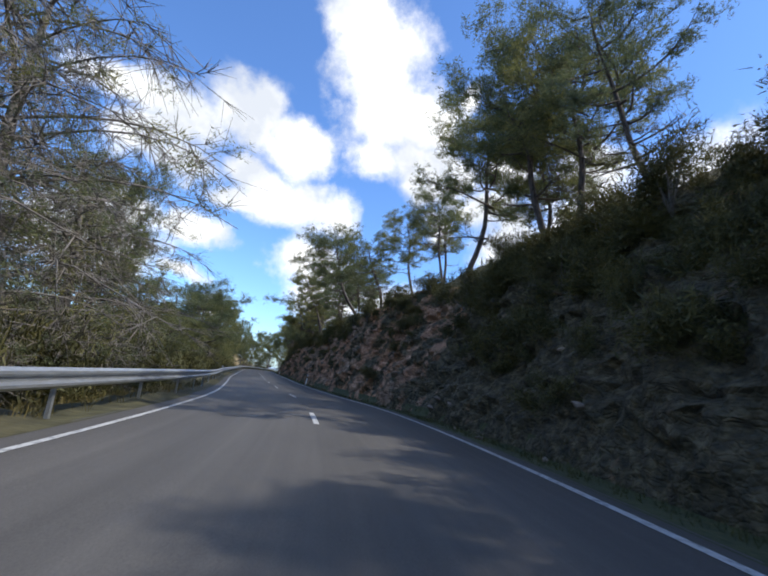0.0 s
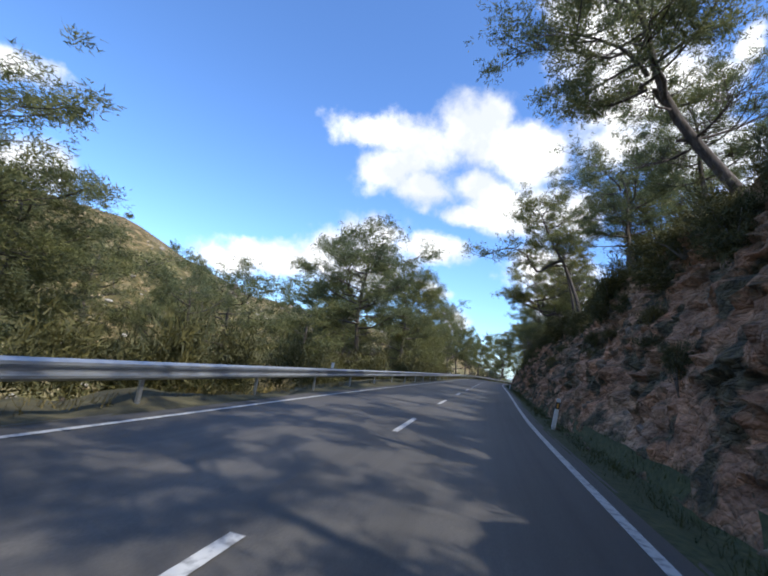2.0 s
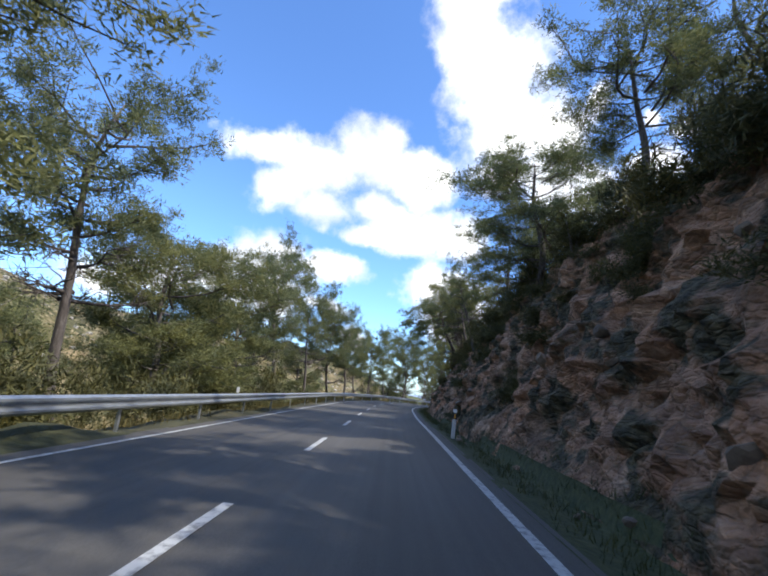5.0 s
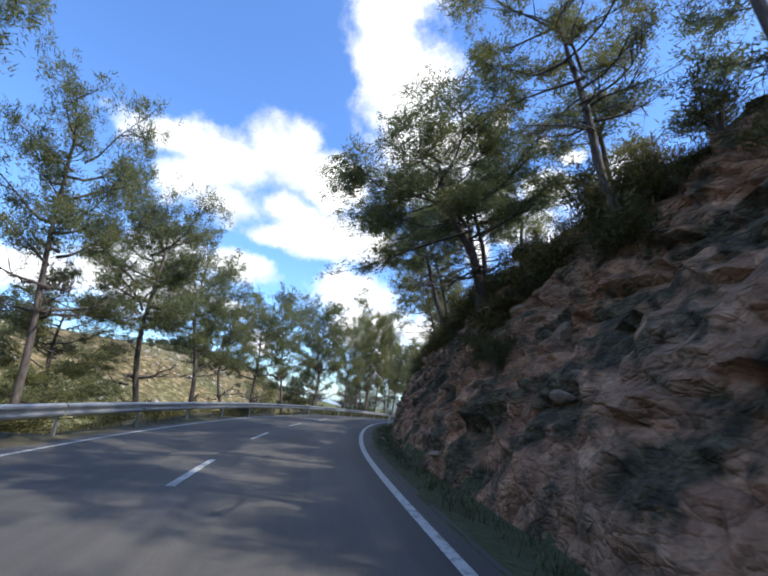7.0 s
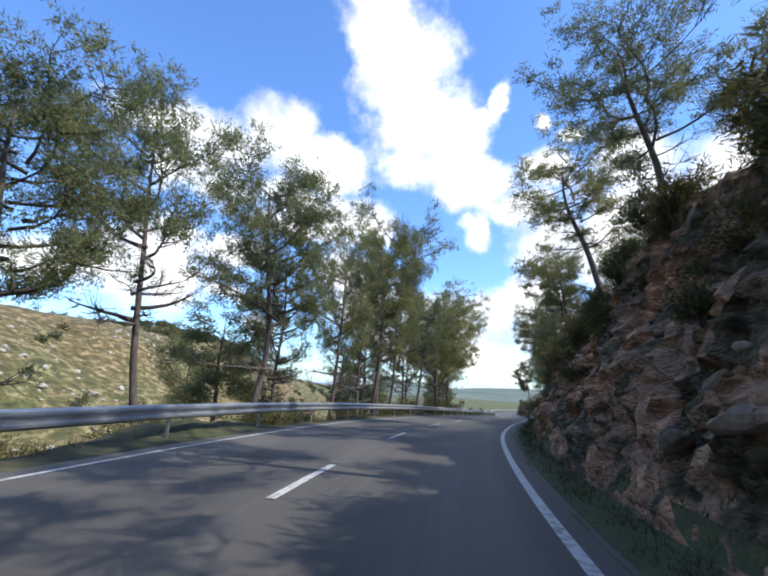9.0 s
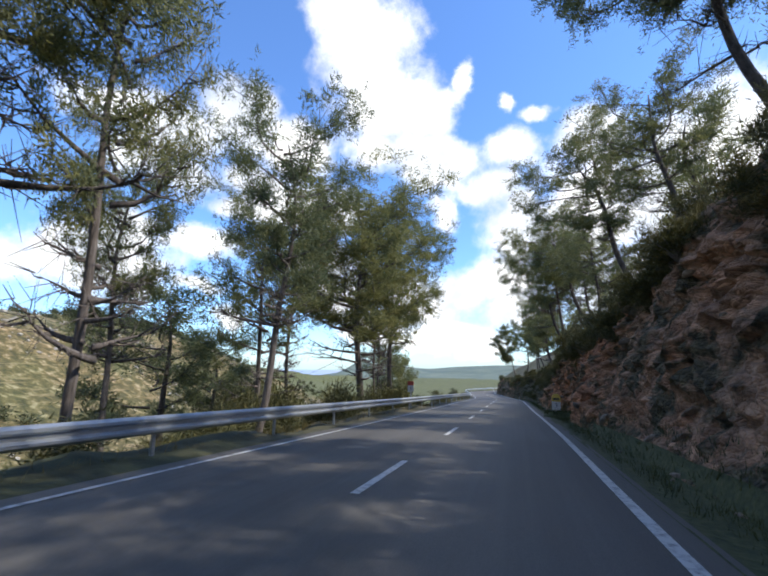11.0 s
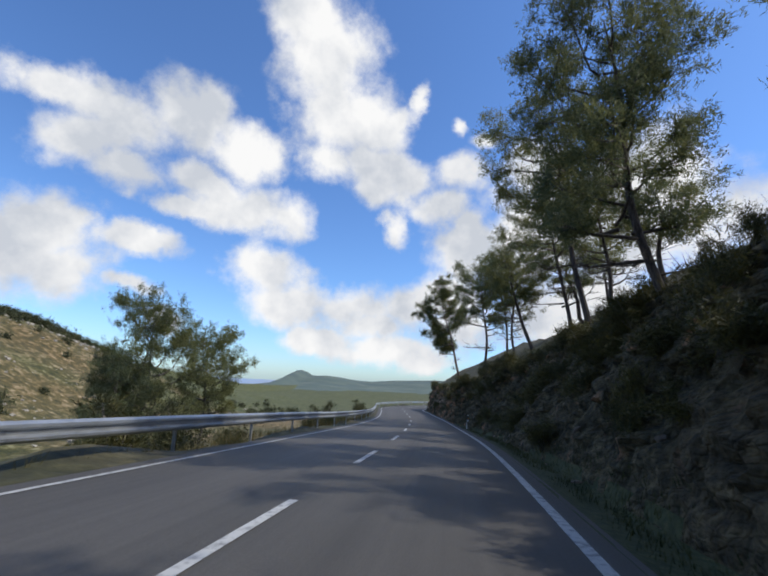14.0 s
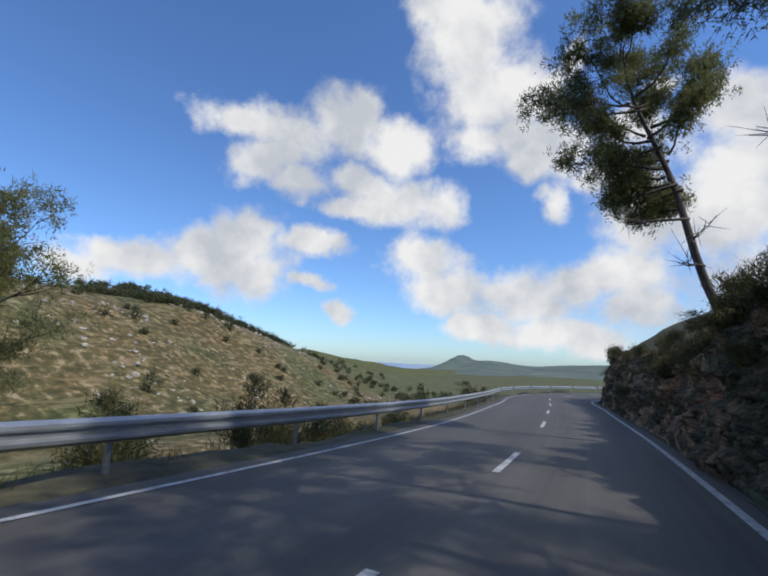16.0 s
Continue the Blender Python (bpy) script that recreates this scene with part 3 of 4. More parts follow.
def land_z(x, y):
    """The land beyond the road's own slopes."""
    i = int(((LINE[:, 0] - x) ** 2 + (LINE[:, 1] - y) ** 2).argmin())
    d = math.hypot(LINE[i, 0] - x, LINE[i, 1] - y)
    a = LINE[min(i + 1, len(LINE) - 1)] - LINE[max(i - 1, 0)]
    right = (x - LINE[i, 0]) * a[1] - (y - LINE[i, 1]) * a[0] > 0
    base = LINE[i, 2]
    far = min(1.0, max(0.0, (y - 300) / 900))
    if right and y < 330:
        z = base - 4 + min(60.0, max(0.0, d - 6) * 0.55) - 0.02 * max(0, d - 130)
    else:
        drop = min(d, 62) * 0.33 + 2.5
        z = base - drop
        ridge = float(np.interp(y, RIDGE_Y, RIDGE_Z))
        t = (x + 230) / 120 if x > -230 else (x + 230) / 420
        rise = 0.5 + 0.5 * math.cos(math.pi * min(1.0, abs(t)))
        floor = -24.0 - 16 * far
        z = max(z, floor) if d < 62 else floor
        z = z + (ridge - floor) * rise ** 0.8 * (1.0 if d > 62 else d / 62)
    z = z * (1 - far) + far * (-38.0 if x > -260 else z)
    return z + min(1.0, d / 90) * (2.2 * rough(x, y, 0, 0.02, 4) + 0.6 * rough(x, y, 3, 0.12, 3))


def spread(n, near, far, power):
    t = np.linspace(-1, 1, n)
    return np.sign(t) * (near * np.abs(t) + (far - near) * np.abs(t) ** power)


gx, gy = -60 + spread(150, 260, 1500, 3), 220 + spread(150, 420, 1500, 3)
land = np.array([[(x, y, land_z(x, y)) for x in gx] for y in gy])
tagged(new("ground_land", grid_mesh("ground_land", land, HILL)), "rocky scrub hillside across the valley, sunlit", "hillside", kind="structure")


def far_z(x, y):
    z = -46.0
    for px, py, h, rx, ry in ((-330, 2008, 34, 30, 420), (-335, 2050, 16, 150, 500), (-215, 2000, 30, 130, 420), (60, 2300, 24, 340, 400), (420, 2200, 36, 420, 500), (1400, 1800, 90, 700, 900), (-2200, 600, 60, 900, 900)):
        z += h * math.exp(-((x - px) / rx) ** 2 - ((y - py) / ry) ** 2)
    z -= 34 * min(1.0, max(0.0, (-470 - x) / 120)) * (1 if x > -1500 else 0)      # open sea beside the peak
    return z + 4 * rough(x, y, 0, 0.006, 5)


fx, fy = np.linspace(-2600, 2600, 340), np.linspace(1250, 3600, 90)
far = np.array([[(x, y, far_z(x, y)) for x in fx] for y in fy])
tagged(new("backdrop_mountains", grid_mesh("backdrop_mountains", far, FAR)), "distant blue-green mountain ridge with one sharp peak", "mountains", kind="structure")
sea = np.array([[(x, y, -45.0) for x in np.linspace(-4800, 4800, 24)] for y in np.linspace(-4800, 4800, 24)])
tagged(new("water", grid_mesh("water", sea, SEA)), "flat blue sea at the horizon", "sea", kind="structure")


# ---- road markings ----
def ribbon(name, s0, s1, u0, u1, lift=0.008):
    n = max(2, int((s1 - s0) / 1.0) + 1)
    S = np.linspace(s0, s1, n)
    top = spot(S[:, None], np.array([u0, u1])[None], np.array([[CAMBER(u0), CAMBER(u1)]]) + lift)
    return grid_mesh(name, top, PAINT)


line_right = tagged(new("edge_line", ribbon("edge_line", -28, S_END - 2, LANE - 0.07, LANE + 0.07)), "solid white edge line on the asphalt", "road marking", "edge lines", "structure")
line_left = tagged(new("edge_line", ribbon("edge_line", -28, S_END - 2, -LANE - 0.05, -LANE + 0.05)), "solid white edge line on the asphalt", "road marking", "edge lines", "structure")
DASH_K = [-8, -2, -1, 0, 2, 5, 10, 11, 13, 18, 19, 21, 23, 24, 25, 26, 27, 28, 29, 30, 31, 42]
DASH_S = [-50, 10.1, 20.0, 29.8, 46.5, 70.0, 104.4, 111.2, 125.0, 163.2, 170.9, 185.5, 200.0, 207.3, 213.7, 219.9, 226.4, 233.3, 240.8, 247.9, 257.2, 337]
for k in range(-7, 42):
    s = float(np.interp(k, DASH_K, DASH_S))
    if s < S_END - 6:
        tagged(new("centre_dash", ribbon("centre_dash", s, s + 2.6, -0.06, 0.06)), "short white dash of the centre line", "road marking", "centre dashes", "structure")


# ---- guard rail ----
def rail_beam():
    prof = [(-0.155, 0.0), (-0.15, 0.02), (-0.11, 0.075), (-0.07, 0.08), (-0.03, 0.02), (0.03, 0.02), (0.07, 0.08), (0.11, 0.075), (0.15, 0.02), (0.155, 0.0)]
    prof = prof + [(z, y - 0.006) for z, y in prof[::-1]]
    V, F, n = [], [], len(prof)
    for x in (-2.06, 2.06):
        V += [(x, -y, z) for z, y in prof]
    F += [(i, (i + 1) % n, n + (i + 1) % n, n + i) for i in range(n)]
    me = bpy.data.meshes.new("beam")
    me.from_pydata(V, [], F)
    me.materials.append(STEEL)
    return me


def rail_post():
    bm = box((0.06, 0.005, 1.1), (0, 0.07, 0.1))
    for sx in (-0.03, 0.03):
        b = box((0.005, 0.055, 1.1), (sx, 0.095, 0.1))
        tmp = bpy.data.meshes.new("t")
        b.to_mesh(tmp)
        b.free()
        bm.from_mesh(tmp)
        bpy.data.meshes.remove(tmp)
    b = box((0.16, 0.05, 0.12), (0, 0.035, 0.55))
    tmp = bpy.data.meshes.new("t")
    b.to_mesh(tmp)
    b.free()
    bm.from_mesh(tmp)
    bpy.data.meshes.remove(tmp)
    me = bpy.data.meshes.new("post")
    bm.to_mesh(me)
    bm.free()
    me.materials.append(STEEL)
    return me


RAIL_U = -4.0
guard_rail = thing("guard_rail", "galvanised steel W-beam guard rail on posts along the drop", "guard rail")
beam_mesh, post_mesh = rail_beam(), rail_post()
for k in range(-6, 82):
    s = 4.0 * k
    if s > S_END - 6:
        break
    a, b = spot(s, RAIL_U), spot(s + 4.0, RAIL_U)
    mid, d = (a + b) / 2, b - a
    turn, tilt = math.degrees(math.atan2(d[1], d[0])), math.degrees(math.atan2(d[2], math.hypot(d[0], d[1])))
    # the beam faces the road, the posts stand behind it
    mesh_part("beam", beam_mesh, guard_rail).matrix_basis = pose(mid[0], mid[1], mid[2] + 0.55, 0, -tilt, turn)
    mesh_part("post", post_mesh, guard_rail).matrix_basis = pose(a[0], a[1], a[2] - 0.02, 0, 0, turn)

# small upright reflectors on the rail, opposite the marker posts
for s in (45.5, 91.0, 138.0):
    p = spot(s, RAIL_U - 0.08)
    part("reflector", box((0.11, 0.03, 0.2), (0, 0, 0.83), 0.01), WHITE, guard_rail, "small white reflector").matrix_basis = Matrix.Translation(p) @ pose(0, 0, 0, 0, 0, turn_at(s))


# ---- trees ----
def blades(centres, radius, per, rng, length, width, up=0.35, flat=1.0):
    """Tufts of thin blades in a cloud round each centre: points and faces."""
    c = np.repeat(centres, per, axis=0)
    r = np.repeat(radius, per)
    off = rng.normal(size=(len(c), 3)) * [1, 1, 0.6 * flat]
    off /= np.linalg.norm(off, axis=1)[:, None]
    c = c + off * (r * np.minimum(1.35, np.abs(rng.normal(0.52, 0.32, len(c)))))[:, None]
    B = 13
    o = np.repeat(c, B, axis=0) + rng.normal(size=(len(c) * B, 3)) * 0.5 * length
    out = np.repeat(off, B, axis=0)
    d = rng.normal(size=o.shape) * 0.8 + out * 0.8 + [0, 0, up]
    d /= np.linalg.norm(d, axis=1)[:, None]
    side = np.cross(d, rng.normal(size=d.shape))
    side /= np.linalg.norm(side, axis=1)[:, None] + 1e-9
    L = length * rng.uniform(0.6, 1.25, len(o))[:, None]
    V = np.stack([o - side * width, o + side * width, o + d * L], 1).reshape(-1, 3)
    return V, np.arange(len(V)).reshape(-1, 3)


def blade_mesh(name, V, F, mat):
    me = bpy.data.meshes.new(name)
    me.from_pydata(V.tolist(), [], F.tolist())
    me.materials.append(mat)
    return me


def pine(seed, crown_from=0.4, profile="round", bow=0.5, limbs=20, per=18, bare=4, clump=0.66, leafy=1.0, blade=(0.175, 0.018), line=None, boughs=(), face=None):
    """An Aleppo pine 10 m high and about 6 m wide: bark with limbs, and needles in clumps at the limbs' ends."""
    rng = np.random.default_rng(seed)
    t = np.linspace(0, 1, 12)
    a0 = rng.uniform(0, 6.28) if face is None else face
    stem = np.stack([bow * np.sin(t * 2.6) * math.cos(a0) + 0.12 * np.sin(t * 9 + a0), bow * np.sin(t * 2.6) * math.sin(a0) + 0.12 * np.cos(t * 8), t * 9.3 - 0.4], 1)
    stem[0, :2] = 0
    if line:                                          # a stem of its own shape, as (across, up)
        q = np.array(line)
        at = np.linspace(0, 1, len(q))
        stem = np.stack([np.interp(t, at, q[:, 0]), 0.15 * np.sin(t * 5), np.interp(t, at, q[:, 1])], 1)
    pieces = [tube(stem, 0.135 * (1 - t) ** 0.8 + 0.025, 7)]
    C, R = [], []
    for bough in boughs:                              # heavy crooked limbs that carry pads of needles
        q = np.array(bough)
        at, w = np.linspace(0, 1, len(q)), np.linspace(0, 1, 14)
        path = np.stack([np.interp(w, at, q[:, 0]), 0.25 * np.sin(w * 7), np.interp(w, at, q[:, 1])], 1)
        pieces.append(tube(path, 0.11 * (1 - 0.8 * w), 6))
        for k in range(34):
            f = rng.uniform(0.42, 1.0)
            p = np.array([np.interp(f, w, path[:, i]) for i in range(3)])
            tip = p + rng.normal(size=3) * [0.75, 1.0, 0.4]
            pieces.append(tube(np.stack([p, (p + tip) / 2 + [0, 0, -0.08], tip]), [0.03, 0.02, 0.006], 3))
            C.append(tip), R.append(clump * rng.uniform(0.7, 1.2))
    for k in range(limbs + bare):
        low = k >= limbs
        h = rng.uniform(crown_from * 0.55, crown_from) if low else crown_from + (0.98 - crown_from) * ((k + rng.uniform(0, 1)) / limbs)
        q = (h - crown_from) / (1 - crown_from + 1e-6)
        wide = {"round": 3.0 * math.sqrt(max(0.05, 1 - (1.15 * q - 0.35) ** 2)), "flat": 1.2 + 2.4 * min(1.0, q * 1.7) * math.sqrt(max(0.1, 1.05 - q)), "cone": 2.6 * (1.05 - q), "side": 2.6 * (1.1 - abs(q - 0.5))}[profile]
        if low:
            wide = rng.uniform(1.0, 2.2)
        wide *= rng.uniform(0.65, 1.15)
        az = k * 2.39996 + rng.uniform(-0.4, 0.4)
        if profile == "side":
            az = a0 + rng.normal() * 1.2
        start = np.array([np.interp(h, t, stem[:, i]) for i in range(3)])
        rise = rng.uniform(0.05, 0.3) if low else rng.uniform(0.15, 0.55) + 0.5 * q
        w = np.linspace(0, 1, 6)
        d = np.array([math.cos(az), math.sin(az), 0])
        path = start + w[:, None] * d * wide + np.stack([0.10 * wide * np.sin(w * 5 + k), 0.10 * wide * np.cos(w * 4 + k) - 0.10 * wide, wide * rise * (w ** 1.6)], 1)
        r0 = 0.022 + 0.017 * wide * (1 - 0.5 * q)
        pieces.append(tube(path, r0 * (1 - 0.85 * w), 4))
        for j in range(6):
            f = rng.uniform(0.3, 0.98)
            p = np.array([np.interp(f, w, path[:, i]) for i in range(3)])
            a = az + rng.choice([-1, 1]) * rng.uniform(0.4, 1.1)
            ln = wide * rng.uniform(0.22, 0.45)
            tip = p + ln * np.array([math.cos(a), math.sin(a), rng.uniform(-0.1, 0.6)])
            pieces.append(tube(np.stack([p, (p + tip) / 2 + [0, 0, -0.05], tip]), [r0 * 0.4, r0 * 0.28, 0.008], 3))
            if not low and rng.uniform() < leafy:
                C.append(tip), R.append(clump * rng.uniform(0.7, 1.2))
                if j % 2:
                    C.append((p + tip) / 2 + rng.normal(size=3) * [0.3, 0.3, 0.15]), R.append(clump * 0.8)
            if low:
                for _ in range(2):
                    e = tip + rng.normal(size=3) * 0.3
                    pieces.append(tube(np.stack([(p + tip) / 2, e]), [0.012, 0.004], 3))
        if not low and rng.uniform() < leafy:
            C.append(path[-1]), R.append(clump * rng.uniform(0.8, 1.3))
            C.append(path[3]), R.append(clump * 0.8)
            C.append(path[4] + rng.normal(size=3) * 0.3), R.append(clump * 0.9)
            C.append(path[5] + rng.normal(size=3) * [0.5, 0.5, 0.3] + [0, 0, 0.2]), R.append(clump * 0.8)
    trunk = joined("trunk", pieces, BARK)
    V, F = blades(np.array(C), np.array(R), per, rng, *blade)
    return trunk, blade_mesh("crown", V, F, NEEDLE)


def dead_tree(seed):
    """A tree 10 m high of which most twigs are bare and grey."""
    rng = np.random.default_rng(seed)
    t = np.linspace(0, 1, 10)
    stem = np.stack([0.3 * np.sin(t * 3), 0.2 * np.sin(t * 4), t * 9.4 - 0.4], 1)
    pieces, C = [tube(stem, 0.16 * (1 - t) ** 0.8 + 0.02, 8)], []
    for k in range(46):
        h = 0.12 + 0.86 * k / 46
        az = k * 2.4 + rng.uniform(-0.4, 0.4)
        start = np.array([np.interp(h, t, stem[:, i]) for i in range(3)])
        wide = (1.2 + 2.6 * math.sin(min(1, h * 1.3) * math.pi * 0.8)) * rng.uniform(0.6, 1.1)
        w = np.linspace(0, 1, 6)
        path = start + w[:, None] * np.array([math.cos(az), math.sin(az), 0]) * wide + np.stack([0 * w, 0 * w, wide * (0.45 * w - 0.5 * w**2.4)], 1)
        pieces.append(tube(path, (0.012 + 0.008 * wide) * (1 - 0.85 * w), 4))
        for j in range(16):
            f = rng.uniform(0.2, 1)
            p = np.array([np.interp(f, w, path[:, i]) for i in range(3)])
            e = p + rng.normal(size=3) * [0.45, 0.45, 0.35] + [0, 0, -0.15]
            pieces.append(tube(np.stack([p, e]), [0.011, 0.004], 3))
            for _ in range(5):
                g = e + rng.normal(size=3) * 0.24 + [0, 0, -0.1]
                pieces.append(tube(np.stack([(p + e) / 2, g]), [0.007, 0.003], 3))
            if rng.uniform() < 0.35:
                C.append(e)
    V, F = blades(np.array(C), np.full(len(C), 0.3), 5, rng, 0.12, 0.008)
    return joined("trunk", pieces, TWIG), blade_mesh("crown", V, F, NEEDLE)


def shrub(seed, mat, tall=1.0, per=11, size=1.0):
    rng = np.random.default_rng(seed)
    pieces, C = [], []
    for k in range(9):
        a, r = rng.uniform(0, 6.28), rng.uniform(0.1, 0.7)
        tip = np.array([r * math.cos(a), r * math.sin(a), rng.uniform(0.35, 1.0) * tall])
        pieces.append(tube(np.stack([[0, 0, -0.15], tip * [0.5, 0.5, 0.55], tip]), [0.03, 0.018, 0.006], 4))
        C += [tip, tip * 0.7]
    V, F = blades(np.array(C), np.full(len(C), 0.34), per, rng, 0.13 * size, 0.01 * size, up=0.6)
    return joined("stem", pieces, TWIG), blade_mesh("foliage", V, F, mat)


FINE = (0.155, 0.0165)
KINDS = {
    "round": pine(1, 0.42, "round", 0.5, 20, 9, 4, 0.58), "big": pine(14, 0.44, "round", 0.6, 24, 13, 6, 0.62, 1.0, FINE), "tall": pine(2, 0.5, "flat", 0.4, 22, 11, 6, 0.62, 1.0, FINE), "open": pine(3, 0.52, "flat", 0.9, 18, 10, 9, 0.58, 0.95, FINE),
    "lean": pine(4, 0.45, "side", 1.0, 20, 15, 6, 0.62, 1.0, FINE), "full": pine(5, 0.24, "round", 0.3, 28, 15, 4, 0.66, 1.0, FINE), "slim": pine(6, 0.55, "round", 0.5, 16, 9, 10, 0.56), "cone": pine(7, 0.4, "side", 0.3, 26, 18, 3, 0.54, 1.0, FINE, face=math.pi),
    "grand": pine(17, 0.41, "round", 0.5, 30, 16, 8, 0.66, 1.0, FINE), "airy": pine(8, 0.4, "round", 0.6, 18, 8, 9, 0.52, 0.85), "dead": dead_tree(9),
}
TREE_LABEL = {"grand": "massive dark Aleppo pine with a heavy high crown", "big": "large Aleppo pine with a broad dense crown", "round": "Aleppo pine with a rounded green crown", "tall": "tall Aleppo pine with a high flat crown", "open": "Aleppo pine with open crown and bare lower limbs", "lean": "one-sided Aleppo pine leaning over the road", "full": "dense Aleppo pine leafy almost to the ground", "slim": "slender pine with a high small crown", "cone": "young pine with tiers of short limbs", "airy": "thin half-bare pine with sparse needles", "dead": "grey pine with mostly bare hanging twigs"}


KINDS["dense"] = pine(13, 0.06, "round", 0.3, 36, 16, 0, 0.66, 1.0, (0.16, 0.016))
TREE_LABEL["dense"] = "young dark pine leafy down to the ground"
KINDS["far"] = pine(11, 0.3, "round", 0.4, 13, 5, 2, 0.74, 1.0, (0.3, 0.027))
KINDS["grove"] = pine(12, 0.4, "flat", 0.5, 12, 5, 2, 0.74, 1.0, (0.3, 0.027))
KINDS["hang"] = pine(15, 0.62, "flat", 0.3, 14, 13, 3, 0.6, 1.0, FINE, [(0, -0.5), (-0.35, 1.6), (-1.3, 4.0), (-2.6, 6.2), (-3.6, 8.4)], [[(-1.7, 4.7), (-2.6, 4.2), (-3.2, 3.6), (-3.8, 4.2), (-4.2, 4.9), (-5.4, 5.3), (-6.6, 4.9), (-7.6, 4.4)]])
KINDS["knee"] = pine(16, 0.7, "round", 0.3, 12, 14, 3, 0.5, 1.0, FINE, [(0, -0.5), (-0.3, 0.8), (-0.55, 1.6), (-0.95, 1.55), (-1.6, 1.2), (-2.1, 1.5), (-2.5, 2.6), (-2.9, 4.4)], [[(-2.3, 2.0), (-3.2, 2.6), (-4.0, 3.0), (-4.6, 2.6)], [(-0.55, 1.6), (0.4, 2.0), (0.8, 3.6), (0.6, 5.6)]])
TREE_LABEL["hang"] = "leaning Aleppo pine, crooked limb over the road"
TREE_LABEL["knee"] = "crooked Aleppo pine with a kneed trunk"
TREE_LABEL["far"] = TREE_LABEL["grove"] = "green Aleppo pine in the grove on the slope"


def tree(kind, s, u, high, wide, over=0.0, turn=None, where="", sink=0.0):
    """over: how far the top stands out to the right of the foot."""
    rng = random.Random(int(s * 31 + u * 7))
    p = ground_spot(s, u)
    turn = rng.uniform(0, 360) if turn is None else turn
    road_turn = turn_at(s)
    m = Matrix.Translation((p.x, p.y, p.z - sink)) @ pose(0, 0, 0, 0, 0, road_turn) @ pose(0, 0, 0, 0, math.degrees(math.atan2(over, high)), 0) @ pose(0, 0, 0, 0, 0, turn) @ Matrix.Diagonal((wide / 6, wide / 6, high / 10, 1))
    ob = thing("pine_tree", f"{TREE_LABEL[kind]}{where}", "tree", m, "roadside pines")
    mesh_part("trunk", KINDS[kind][0], ob)
    mesh_part("crown", KINDS[kind][1], ob)
    return ob


UP = ", on the bank"
for row in (
    ("round", 12.7, 8.2, 6.5, 5.0, -0.4), ("airy", 9, 7.4, 6, 3.6, -2.2), ("full", 16, 9, 5, 4, -0.6), ("big", 14.2, 7.7, 9, 5.4, -0.4), ("big", 20.1, 7.6, 9.5, 6, 0.4), ("slim", 25, 8.4, 6.5, 3.6, -1), ("round", 29, 8.0, 6, 4, -1),
    ("airy", 34, 7.5, 6, 4.8, -2.6), ("big", 42, 7.6, 9.2, 6.6, -3.6), ("round", 47, 8.6, 6, 5, -1), ("round", 52, 7.6, 6.5, 5.5, -1.2), ("hang", 62.6, 7.4, 10, 6, 0, 0), ("open", 65.3, 7.5, 8, 4.6, -1.6), ("knee", 71, 7.3, 10, 6, 0, 0), ("open", 57, 8.4, 9, 5.5, -1.0),
    ("airy", 76, 8.8, 6, 5, -1), ("round", 79, 7.6, 5, 4.6, -0.4), ("round", 86, 8, 5.5, 5, -0.6), ("full", 92, 7.2, 6.5, 6, -0.6), ("round", 99, 7.6, 6, 5, -0.5),
    ("open", 108, 7.4, 7, 3.8, -1.6), ("slim", 112, 7.6, 6.4, 4.2, -1.2), ("big", 119.5, 7.0, 7.2, 7.6, -2.8), ("airy", 121.5, 7.6, 7, 4.5, -1), ("airy", 124, 7.8, 7, 5, -1.4), ("slim", 128.5, 7.5, 7, 4, -1.8), ("open", 132.4, 7.4, 9, 7, -3), ("airy", 136.5, 7.0, 6.5, 5, -2.4), ("round", 142, 7.6, 7, 5, -1.5),
    ("round", 149, 7.8, 7, 5, -1.5), ("open", 156, 7.6, 8, 6, -1.8), ("open", 172, 7.4, 7, 5, -0.8), ("tall", 176, 7.5, 8.4, 5.4, -2.6), ("airy", 182, 7.5, 6.4, 4.6, -0.7), ("tall", 187.5, 7.4, 8, 6, -2.6), ("round", 195.4, 7.4, 6.4, 4.2, -0.2), ("slim", 198.5, 7.6, 6.6, 3.6, -0.6),
    ("tall", 202.8, 7.8, 9.5, 7, -3.2), ("open", 207.6, 7.0, 10.5, 6, -1), ("tall", 210.6, 7.1, 11, 6.4, -3.4), ("slim", 213, 9, 8, 4.5, -1), ("full", 221.4, 6.7, 9, 4.6, -0.8), ("tall", 227.8, 7.0, 9.6, 5, -1.6), ("airy", 231, 7.4, 8, 3.8, -1.8), ("airy", 228.5, 8.2, 7, 3.6, -0.6),
    ("tall", 238.8, 7.6, 7, 5, -1.8), ("airy", 243.9, 7.5, 7.2, 4, 0.1), ("big", 249.8, 6.2, 9.8, 4.8, -0.7), ("slim", 246.5, 7.6, 8.5, 4, -0.8), ("cone", 254.6, 5.0, 10.2, 5.0, -2.4, 0),
):
    tree(*row, where=UP)
DOWN = ", below the rail"
